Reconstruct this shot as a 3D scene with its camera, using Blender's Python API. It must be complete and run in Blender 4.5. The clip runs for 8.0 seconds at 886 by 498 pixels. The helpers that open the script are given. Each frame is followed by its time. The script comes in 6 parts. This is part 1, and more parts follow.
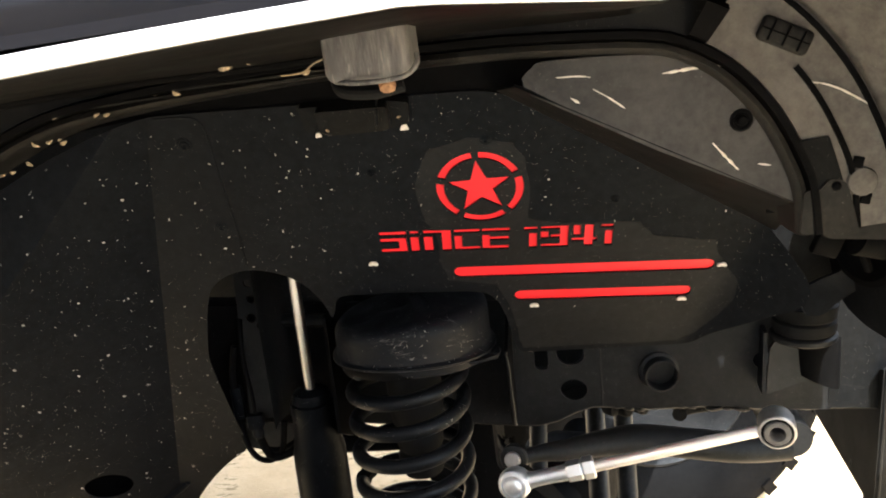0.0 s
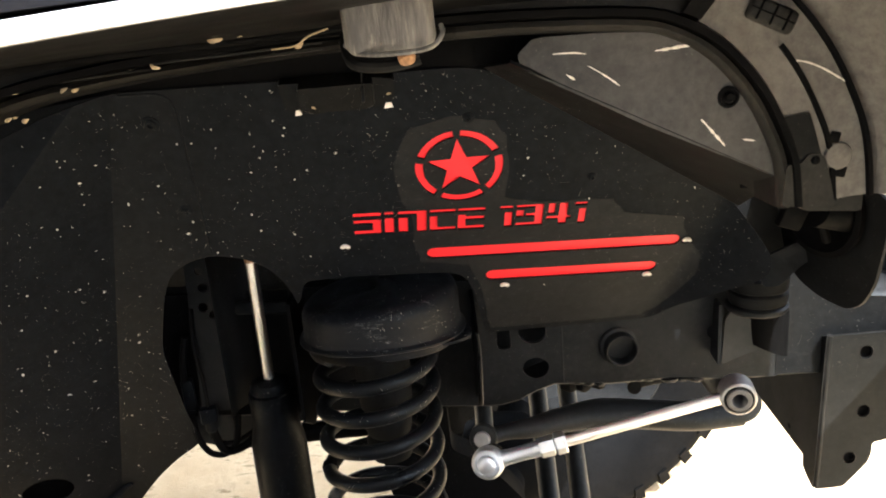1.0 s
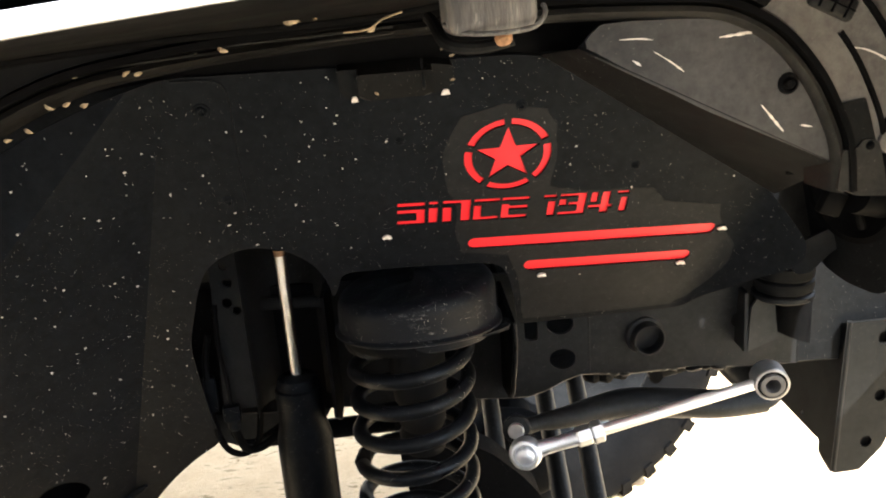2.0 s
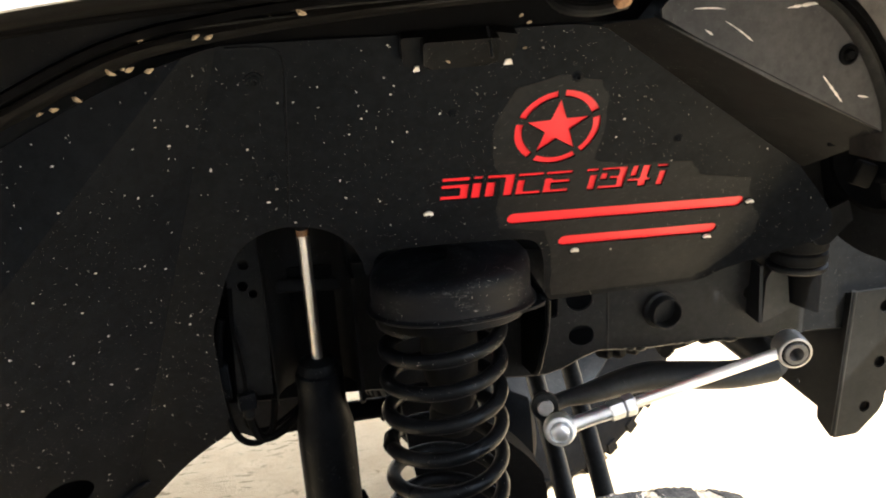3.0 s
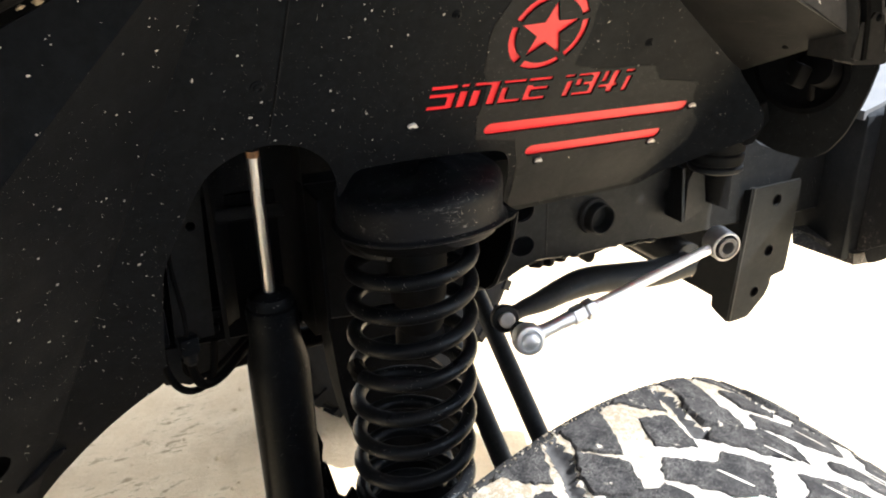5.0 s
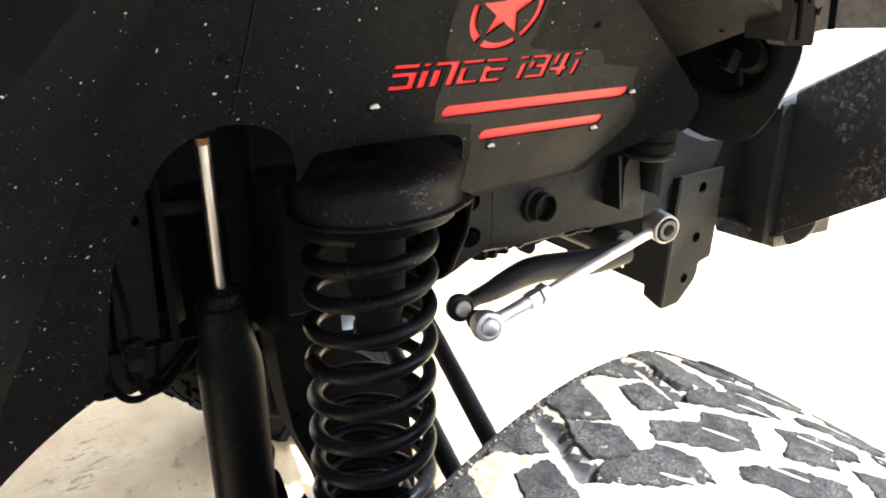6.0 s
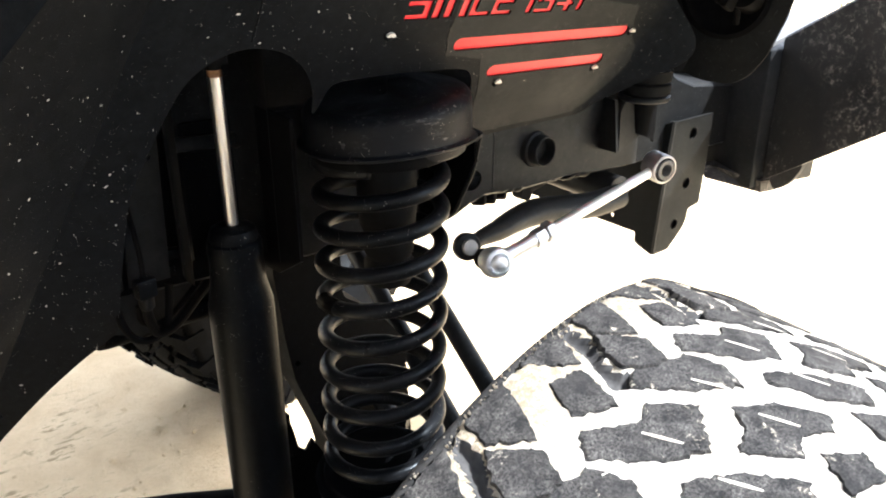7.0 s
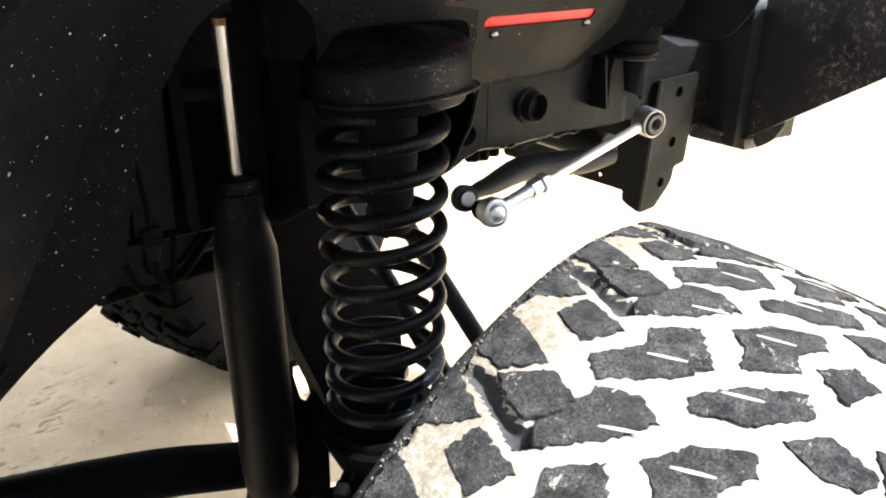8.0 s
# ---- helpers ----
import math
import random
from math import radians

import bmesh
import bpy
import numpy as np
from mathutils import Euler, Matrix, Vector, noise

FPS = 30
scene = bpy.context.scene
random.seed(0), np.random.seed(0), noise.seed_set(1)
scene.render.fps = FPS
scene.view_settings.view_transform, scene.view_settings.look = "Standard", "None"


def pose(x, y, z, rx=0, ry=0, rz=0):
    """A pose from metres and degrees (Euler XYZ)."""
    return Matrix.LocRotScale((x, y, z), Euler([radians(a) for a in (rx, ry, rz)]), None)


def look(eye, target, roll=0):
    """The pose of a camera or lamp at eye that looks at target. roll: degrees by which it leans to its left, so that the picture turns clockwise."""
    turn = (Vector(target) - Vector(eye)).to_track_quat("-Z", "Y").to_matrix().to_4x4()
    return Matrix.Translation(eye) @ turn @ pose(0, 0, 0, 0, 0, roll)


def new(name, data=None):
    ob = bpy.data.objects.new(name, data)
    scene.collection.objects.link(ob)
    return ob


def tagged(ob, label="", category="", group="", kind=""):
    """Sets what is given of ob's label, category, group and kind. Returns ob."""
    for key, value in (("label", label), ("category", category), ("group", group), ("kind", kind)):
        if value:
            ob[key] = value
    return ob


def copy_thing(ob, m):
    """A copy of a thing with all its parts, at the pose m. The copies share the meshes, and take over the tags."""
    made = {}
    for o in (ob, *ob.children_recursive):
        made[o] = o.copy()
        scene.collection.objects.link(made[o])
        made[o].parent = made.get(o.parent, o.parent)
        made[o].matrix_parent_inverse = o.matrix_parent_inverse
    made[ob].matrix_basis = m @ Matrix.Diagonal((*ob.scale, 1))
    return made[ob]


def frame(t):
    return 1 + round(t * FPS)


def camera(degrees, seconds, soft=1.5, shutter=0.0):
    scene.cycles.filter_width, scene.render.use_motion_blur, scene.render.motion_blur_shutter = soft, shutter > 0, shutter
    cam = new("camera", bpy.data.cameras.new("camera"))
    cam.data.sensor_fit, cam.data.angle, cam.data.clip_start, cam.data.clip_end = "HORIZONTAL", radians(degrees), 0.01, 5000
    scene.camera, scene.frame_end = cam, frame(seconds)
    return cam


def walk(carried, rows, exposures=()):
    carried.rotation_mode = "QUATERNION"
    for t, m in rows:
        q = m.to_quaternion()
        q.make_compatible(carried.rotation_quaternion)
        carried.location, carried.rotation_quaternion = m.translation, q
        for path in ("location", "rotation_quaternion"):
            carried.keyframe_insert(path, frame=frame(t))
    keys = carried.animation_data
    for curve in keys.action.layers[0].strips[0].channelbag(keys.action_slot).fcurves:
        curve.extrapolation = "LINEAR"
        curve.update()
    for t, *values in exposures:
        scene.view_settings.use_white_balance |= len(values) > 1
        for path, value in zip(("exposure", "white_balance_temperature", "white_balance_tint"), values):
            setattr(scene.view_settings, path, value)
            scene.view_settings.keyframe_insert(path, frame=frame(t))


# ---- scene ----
from mathutils.geometry import delaunay_2d_cdt

cam = camera(58.4, 8.0, soft=2.0)
METRES, EYE, TILT, LEAN, TURN = 0.68, 1.285, 0.0, 0.0, 7.5
ROWS = [
    (0.0, 0.0, 0.0, 0.0, -1.49, -15.01, 5.58),
    (0.5, -0.0586, -0.0015, -0.0056, -5.84, -15.41, 5.11),
    (1.0, -0.1131, 0.0189, -0.0029, -9.12, -16.56, 4.7),
    (1.2, -0.134, 0.0143, -0.0057, -9.7, -15.83, 4.68),
    (1.5, -0.1736, 0.0334, -0.0008, -10.99, -16.19, 4.51),
    (1.7, -0.1968, 0.036, -0.0042, -11.59, -16.45, 4.44),
    (2.8, -0.3718, 0.0765, -0.0271, -16.46, -16.89, 3.65),
    (3.0, -0.4007, 0.1031, -0.0231, -18.24, -17.84, 3.46),
    (3.5, -0.4655, 0.1664, -0.0322, -22.98, -20.96, 2.75),
    (4.0, -0.5335, 0.2169, -0.0327, -26.87, -22.73, 2.1),
    (4.2, -0.5488, 0.243, -0.0368, -28.78, -23.92, 1.81),
    (5.3, -0.6644, 0.2778, -0.0458, -36.3, -23.28, 0.88),
    (5.5, -0.6814, 0.29, -0.0632, -37.83, -22.04, 0.85),
    (6.0, -0.7152, 0.3219, -0.0988, -42.33, -22.18, 0.22),
    (6.5, -0.7613, 0.3349, -0.1299, -43.92, -22.62, 0.23),
    (7.0, -0.7924, 0.3504, -0.1575, -45.35, -23.58, -0.02),
    (7.5, -0.826, 0.3481, -0.1762, -46.45, -24.32, -0.13),
    (8.0, -0.8526, 0.3459, -0.1939, -47.25, -24.81, -0.19),
]
walk(cam, [(t, pose(0, 0, EYE, TILT, LEAN, TURN) @ pose(METRES * x, METRES * y, METRES * z, 90 + pitch, roll, yaw)) for t, x, y, z, yaw, pitch, roll in ROWS],
     exposures=[(0.0, 2.1, 6200, 10), (1.5, 2.25, 6100, 10), (2.8, 2.1, 6050, 10), (3.0, 1.95, 6050, 10), (3.5, 1.5, 6050, 10), (4.0, 1.45, 6050, 10), (5.5, 2.12, 5850, 10), (6.5, 2.2, 5850, 10), (7.0, 2.2, 5850, 10), (8.0, 1.85, 5900, 10)])


# ---------------------------------------------------------------- world, sun
SUN_TO = Vector((0.30, -0.48, 0.82)).normalized()
world = bpy.data.worlds.new("sky")
scene.world = world
world.use_nodes = True
wn = world.node_tree
sky = wn.nodes.new("ShaderNodeTexSky")
sky.sky_type = "NISHITA"
sky.sun_disc = False
sky.sun_elevation = math.asin(SUN_TO.z)
sky.sun_rotation = math.atan2(SUN_TO.x, SUN_TO.y)
sky.dust_density = 2.0
haze = wn.nodes.new("ShaderNodeHueSaturation")
haze.inputs["Saturation"].default_value = 0.2
wn.links.new(sky.outputs[0], haze.inputs["Color"])
wn.links.new(haze.outputs[0], wn.nodes["Background"].inputs[0])
wn.nodes["Background"].inputs[1].default_value = 0.19
sun = new("sun", bpy.data.lights.new("sun", "SUN"))
sun.data.energy, sun.data.angle, sun.data.color = 4.2, radians(0.53), (1.0, 0.95, 0.87)
sun.matrix_world = look(SUN_TO * 30, (0, 0, 0))


# ---------------------------------------------------------------- materials
class Nodes:
    """A small helper round one node material."""

    def __init__(self, name):
        self.mat = bpy.data.materials.new(name)
        self.mat.use_nodes = True
        self.t = self.mat.node_tree
        self.bsdf = self.t.nodes["Principled BSDF"]
        self.co = self.n("ShaderNodeTexCoord").outputs["Object"]

    def n(self, kind):
        return self.t.nodes.new(kind)

    def link(self, a, b):
        self.t.links.new(a, b)

    def noise(self, scale, detail=4.0, rough=0.55, co=None):
        x = self.n("ShaderNodeTexNoise")
        x.inputs["Scale"].default_value, x.inputs["Detail"].default_value, x.inputs["Roughness"].default_value = scale, detail, rough
        self.link(co or self.co, x.inputs["Vector"])
        return x.outputs["Fac"]

    def ramp(self, fac, stops):
        x = self.n("ShaderNodeValToRGB")
        while len(x.color_ramp.elements) < len(stops):
            x.color_ramp.elements.new(0.5)
        for e, (pos, col) in zip(x.color_ramp.elements, stops):
            e.position = pos
            e.color = (col, col, col, 1) if isinstance(col, (int, float)) else (*col, 1)
        self.link(fac, x.inputs[0])
        return x.outputs[0]

    def mix(self, fac, a, b):
        x = self.n("ShaderNodeMix")
        x.data_type = "RGBA"
        for socket, value in ((x.inputs[0], fac), (x.inputs[6], a), (x.inputs[7], b)):
            if isinstance(value, tuple):
                socket.default_value = (*value, 1)
            elif isinstance(value, (int, float)):
                socket.default_value = value
            else:
                self.link(value, socket)
        return x.outputs[2]

    def math(self, op, a, b=0.0):
        x = self.n("ShaderNodeMath")
        x.operation = op
        for socket, value in zip(x.inputs, (a, b)):
            if isinstance(value, (int, float)):
                socket.default_value = value
            else:
                self.link(value, socket)
        return x.outputs[0]

    def specks(self, scale, radius, share):
        """Small round spots: a share of the cells of a Voronoi pattern."""
        v = self.n("ShaderNodeTexVoronoi")
        v.inputs["Scale"].default_value = scale
        self.link(self.co, v.inputs["Vector"])
        sep = self.n("ShaderNodeSeparateColor")
        self.link(v.outputs["Color"], sep.inputs[0])
        size = self.math("MULTIPLY", sep.outputs[1], radius)
        spot = self.math("LESS_THAN", v.outputs["Distance"], size)
        return self.math("MULTIPLY", spot, self.math("LESS_THAN", sep.outputs[0], share))

    def bump(self, height, strength, distance):
        b = self.n("ShaderNodeBump")
        b.inputs["Strength"].default_value, b.inputs["Distance"].default_value = strength, distance
        self.link(height, b.inputs["Height"])
        self.link(b.outputs[0], self.bsdf.inputs["Normal"])

    def done(self, color=None, rough=None, metal=0.0, spec=None):
        for key, value in (("Base Color", color), ("Roughness", rough), ("Metallic", metal), ("Specular IOR Level", spec)):
            if value is None:
                continue
            socket = self.bsdf.inputs[key]
            if isinstance(value, tuple):
                socket.default_value = (*value, 1)
            elif isinstance(value, (int, float)):
                socket.default_value = value
            else:
                self.link(value, socket)
        return self.mat


def dusty_black(name, base, dust, rough, grain=900.0, amount=0.35, specks=None, spec=0.3, scuff=0.0):
    """Black paint or plastic with fine grain, a film of dust and pale mud spots."""
    m = Nodes(name)
    film = m.ramp(m.noise(9, 6, 0.62), [(0.38, 0.0), (0.72, amount)])
    fine = m.ramp(m.noise(160, 3), [(0.35, 0.0), (0.75, 0.5)])
    mottle = m.ramp(m.noise(95, 6, 0.72), [(0.36, 0.0), (0.64, 1.0)])
    ground = m.mix(mottle, tuple(c * 0.72 for c in base), tuple(c * 1.35 for c in base))
    col = m.mix(m.math("MULTIPLY", film, m.math("ADD", fine, 0.35)), ground, dust)
    if specks:
        thick = m.ramp(m.noise(5.0, 3), [(0.36, 0.0), (0.62, 1.0)])
        share = m.math("MULTIPLY", thick, specks)
        spot = m.math("MAXIMUM", m.specks(330, 0.17, 0.05), m.math("MAXIMUM", m.specks(150, 0.085, 0.04), m.math("MAXIMUM", m.specks(760, 0.26, 0.11), m.specks(540, 0.22, 0.09))))
        rag = m.ramp(m.noise(900, 3), [(0.38, 0.1), (0.58, 1.0)])
        col = m.mix(m.math("MULTIPLY", m.math("MULTIPLY", spot, share), rag), col, (0.72, 0.69, 0.63))
    if scuff:
        drag = m.n("ShaderNodeMapping")
        drag.inputs["Rotation"].default_value = (0.3, 0.7, 0.2)
        drag.inputs["Scale"].default_value = (1.0, 1.0, 7.0)
        m.link(m.co, drag.inputs["Vector"])
        rub = m.ramp(m.noise(22, 9, 0.8, drag.outputs[0]), [(0.60, 0.0), (0.74, 1.0)])
        patch = m.ramp(m.noise(6.5, 3), [(0.46, 0.0), (0.62, scuff)])
        col = m.mix(m.math("MULTIPLY", rub, patch), col, (0.12, 0.115, 0.105))
    m.bump(m.noise(grain, 2), 0.25, 0.0006)
    r = m.ramp(m.noise(14, 5), [(0.3, rough - 0.07), (0.7, rough + 0.1)])
    m.bsdf.inputs["Specular Tint"].default_value = (0.78, 0.90, 1.0, 1.0)
    return m.done(col, r, 0.0, spec)


def plain(name, base, rough, metal=0.0, vary=0.25, scale=40.0, bump=0.0):
    m = Nodes(name)
    dark = tuple(c * (1 - vary) for c in base)
    lite = tuple(min(1.0, c * (1 + vary)) for c in base)
    col = m.mix(m.ramp(m.noise(scale, 6), [(0.3, 0.0), (0.7, 1.0)]), dark, lite)
    if bump:
        m.bump(m.noise(scale * 12, 3), bump, 0.0008)
    r = m.ramp(m.noise(scale * 0.6, 4), [(0.3, max(0.02, rough - 0.06)), (0.7, rough + 0.08)])
    return m.done(col, r, metal)


PANEL = dusty_black("black_powder_coat", (0.0052, 0.0061, 0.0078), (0.036, 0.039, 0.043), 0.50, 1400, 0.14, 0.9, 0.06, 0.30)
PLATE = dusty_black("worn_black_plate", (0.034, 0.0335, 0.0335), (0.13, 0.125, 0.117), 0.52, 900, 0.55, 0.5)
CHANNEL = dusty_black("black_channel_paint", (0.0052, 0.0052, 0.0054), (0.038, 0.036, 0.033), 0.55, 700, 0.20, 1.6, 0.09, 0.5)
# one flare plastic in two tones: shade in UNDER, light and dust in FRONT
UNDER = dusty_black("shaded_flare_plastic", (0.0052, 0.0050, 0.0048), (0.035, 0.032, 0.028), 0.42, 900, 0.14, 0.5, 0.10, 0.4)
FRONT = dusty_black("lit_dusty_flare_front", (0.108, 0.104, 0.097), (0.20, 0.188, 0.166), 0.5, 1000, 0.6, 0.2, 0.3)
PLASTIC = dusty_black("dusty_black_plastic", (0.0105, 0.0102, 0.0098), (0.075, 0.070, 0.062), 0.5, 1000, 0.5, 0.25, 0.15)
# seal rubber; also the black that carries the far tyre's shade
GROOVE = dusty_black("seal_and_shade_black", (0.0034, 0.0034, 0.0036), (0.022, 0.021, 0.020), 0.6, 900, 0.2, None, 0.03)
FRAME = dusty_black("black_frame_paint", (0.0080, 0.0085, 0.0095), (0.055, 0.0535, 0.051), 0.47, 500, 0.45, 0.25, 0.2, 0.4)
# axle black, also used where shade behind the panel is put into the paint
AXLE_SHADE = dusty_black("axle_and_shade_black", (0.0025, 0.0027, 0.0032), (0.02, 0.019, 0.018), 0.55, 400, 0.2, 0.2, 0.02)
# frame black toned down for half-shaded recesses and the rail horn
TOWER = dusty_black("half_shade_black_paint", (0.0062, 0.0066, 0.0072), (0.035, 0.034, 0.032), 0.5, 500, 0.3, 0.5, 0.10, 0.4)
BRACKET = dusty_black("satin_black_steel", (0.0070, 0.0070, 0.0068), (0.036, 0.034, 0.031), 0.5, 1500, 0.4, 0.2, 0.20, 0.4)
SPRING = dusty_black("black_spring_paint", (0.0036, 0.0041, 0.0052), (0.06, 0.06, 0.062), 0.34, 300, 0.26, 1.6, 0.12, 0.9)
SHOCK = dusty_black("black_shock_paint", (0.0032, 0.0037, 0.0047), (0.03, 0.031, 0.032), 0.36, 900, 0.14, 1.3, 0.06, 0.5)
RUBBER = dusty_black("black_rubber", (0.0060, 0.0062, 0.0066), (0.035, 0.032, 0.029), 0.7, 900, 0.3, None, 0.1)
RED = plain("red_paint", (0.86, 0.025, 0.036), 0.40, 0.0, 0.08, 25)
FILM = dusty_black("matt_film", (0.0080, 0.0084, 0.0092), (0.055, 0.055, 0.055), 0.54, 1800, 0.18, 0.4, 0.165, 0.45)
CHROME = plain("polished_rod", (0.86, 0.84, 0.80), 0.30, 1.0, 0.02, 6)
ROD = plain("bare_steel_rod", (0.92, 0.91, 0.89), 0.55, 1.0, 0.04, 30)
ZINC = plain("zinc_plate", (0.70, 0.74, 0.79), 0.50, 1.0, 0.08, 90)
BODY = plain("black_gloss_paint", (0.008, 0.008, 0.0095), 0.16, 0.0, 0.1, 6)
BODY.node_tree.nodes["Principled BSDF"].inputs["Specular IOR Level"].default_value = 0.11
# bumper deck: sunlight on the black top is put into this grey
DECK = plain("sunlit_deck_grey", (0.085, 0.086, 0.088), 0.5, 0.0, 0.15, 12)
EYE_STEEL = plain("dull_zinc", (0.48, 0.49, 0.50), 0.5, 1.0, 0.15, 90)
SLEEVE = plain("dull_grey_steel", (0.10, 0.10, 0.10), 0.5, 0.0, 0.2, 120)
# flare lip: the sun's glare on black plastic is put into this pale colour
LIP = plain("sun_glare_flare_edge", (0.62, 0.62, 0.62), 0.35, 0.0, 0.06, 14)
PAINTCHIP = plain("white_chip", (0.75, 0.74, 0.71), 0.6, 0.0, 0.1, 200)
LEAF = plain("dry_leaf", (0.36, 0.29, 0.19), 0.75, 0.0, 0.3, 220)
WOOD_RUST = plain("rusty_bolt", (0.30, 0.17, 0.09), 0.8, 0.2, 0.4, 300)
MUDDY = plain("dried_mud", (0.76, 0.735, 0.69), 0.9, 0.0, 0.15, 200)


def lamp_plastic():
    m = Nodes("frosted_grey_plastic")
    bend = m.n("ShaderNodeMapping")
    bend.inputs["Rotation"].default_value = (0.0, 0.75, 0.0)
    bend.inputs["Scale"].default_value = (6.0, 1.0, 1.0)
    m.link(m.co, bend.inputs["Vector"])
    swirl = m.ramp(m.noise(24, 6, 0.7, bend.outputs[0]), [(0.44, 0.0), (0.60, 1.0)])
    col = m.mix(swirl, (0.080, 0.081, 0.084), (0.150, 0.150, 0.150))
    streak = m.ramp(m.noise(70, 2, 0.4, bend.outputs[0]), [(0.66, 0.0), (0.70, 0.5)])
    col = m.mix(streak, col, (0.26, 0.255, 0.25))
    m.bump(m.noise(40, 4, 0.5, bend.outputs[0]), 0.5, 0.004)
    return m.done(col, 0.42)


def bumper_steel():
    m = Nodes("muddy_bumper_paint")
    blot = m.ramp(m.noise(110, 9, 0.88), [(0.53, 0.0), (0.62, 0.9)])
    big = m.ramp(m.noise(8, 5, 0.65), [(0.47, 0.06), (0.58, 1.0)])
    col = m.mix(m.math("MULTIPLY", blot, big), (0.013, 0.0127, 0.0123), (0.30, 0.275, 0.24))
    spot = m.math("MAXIMUM", m.specks(240, 0.16, 0.06), m.specks(520, 0.22, 0.09))
    col = m.mix(m.math("MULTIPLY", spot, 0.6), col, (0.40, 0.37, 0.32))
    m.bump(m.noise(300, 3), 0.15, 0.0006)
    return m.done(col, m.ramp(m.noise(18, 4), [(0.3, 0.35), (0.7, 0.6)]))


def scuffed_cup():
    """Pressed steel under dark paint, rubbed pale in short drags and dusty patches."""
    m = Nodes("scuffed_black_cup")
    drag = m.n("ShaderNodeMapping")
    drag.inputs["Scale"].default_value = (0.5, 1.0, 2.0)
    m.link(m.co, drag.inputs["Vector"])
    rub = m.ramp(m.noise(150, 9, 0.88, drag.outputs[0]), [(0.55, 0.0), (0.60, 1.0)])
    film = m.ramp(m.noise(24, 6, 0.7), [(0.53, 0.02), (0.66, 0.7)])
    col = m.mix(m.math("MULTIPLY", rub, film), (0.0066, 0.0078, 0.0102), (0.30, 0.305, 0.31))
    spot = m.math("MAXIMUM", m.specks(170, 0.10, 0.09), m.math("MAXIMUM", m.specks(330, 0.19, 0.09), m.specks(620, 0.24, 0.12)))
    col = m.mix(spot, col, (0.48, 0.46, 0.42))
    m.bump(m.noise(160, 5), 0.25, 0.0015)
    return m.done(col, m.ramp(m.noise(20, 5), [(0.3, 0.36), (0.7, 0.54)]), 0.0, 0.10)


def tyre_rubber():
    """Worn rubber with a furry film of pale dust, thicker in patches, bare and dark in others."""
    m = Nodes("dusty_tread_rubber")
    vary = m.n("ShaderNodeObjectInfo").outputs["Random"]
    shift = m.n("ShaderNodeVectorMath")
    shift.operation = "ADD"
    m.link(m.co, shift.inputs[0])
    m.link(vary, shift.inputs[1])
    co = shift.outputs[0]
    fine = m.ramp(m.noise(520, 7, 0.9, co), [(0.42, 0.0), (0.62, 1.0)])
    film = m.ramp(m.noise(60, 6, 0.72, co), [(0.38, 0.12), (0.66, 1.0)])
    col = m.mix(m.math("MULTIPLY", fine, film), (0.010, 0.0102, 0.0115), (0.205, 0.198, 0.190))
    bare = m.ramp(m.noise(24, 3, 0.5, co), [(0.46, 0.0), (0.64, 0.45)])
    col = m.mix(bare, col, (0.036, 0.035, 0.036))
    patch = m.ramp(m.noise(42, 9, 0.84, co), [(0.605, 0.0), (0.655, 1.0)])
    col = m.mix(patch, col, (0.62, 0.57, 0.48))
    m.bump(m.noise(1200, 5, 0.8, co), 0.9, 0.0016)
    return m.done(col, 0.95, 0.0, 0.15)


def sand(name, a, b, scale):
    """Pale trodden sand: soft tone, small crumbs, and pressed dashes of older tyre prints."""
    m = Nodes(name)
    col = m.mix(m.ramp(m.noise(scale, 8, 0.65), [(0.3, 0.0), (0.7, 1.0)]), a, b)
    col = m.mix(m.ramp(m.noise(60, 7, 0.75), [(0.50, 0.0), (0.70, 0.30)]), col, tuple(c * 0.82 for c in a))
    crumb = m.ramp(m.noise(240, 5, 0.7), [(0.58, 0.0), (0.66, 0.40)])
    col = m.mix(crumb, col, (a[0] * 0.62, a[1] * 0.60, a[2] * 0.56))
    drag = m.n("ShaderNodeMapping")
    drag.inputs["Rotation"].default_value = (0.0, 0.0, 0.35)
    drag.inputs["Scale"].default_value = (1.0, 3.4, 1.0)
    m.link(m.co, drag.inputs["Vector"])
    mark = m.ramp(m.noise(17, 5, 0.7, drag.outputs[0]), [(0.56, 0.0), (0.595, 0.95)])
    along = m.n("ShaderNodeSeparateXYZ")
    m.link(m.co, along.inputs[0])
    track = m.ramp(m.math("MULTIPLY", along.outputs[0], -1.0), [(0.16, 0.10), (0.34, 1.0)])
    where = m.math("MULTIPLY", track, m.ramp(m.noise(5.0, 3), [(0.47, 0.0), (0.55, 1.0)]))
    col = m.mix(m.math("MULTIPLY", mark, where), col, (a[0] * 0.56, a[1] * 0.53, a[2] * 0.48))
    m.bump(m.noise(scale * 12, 8, 0.78), 0.9, 0.008)
    return m.done(col, 0.95)


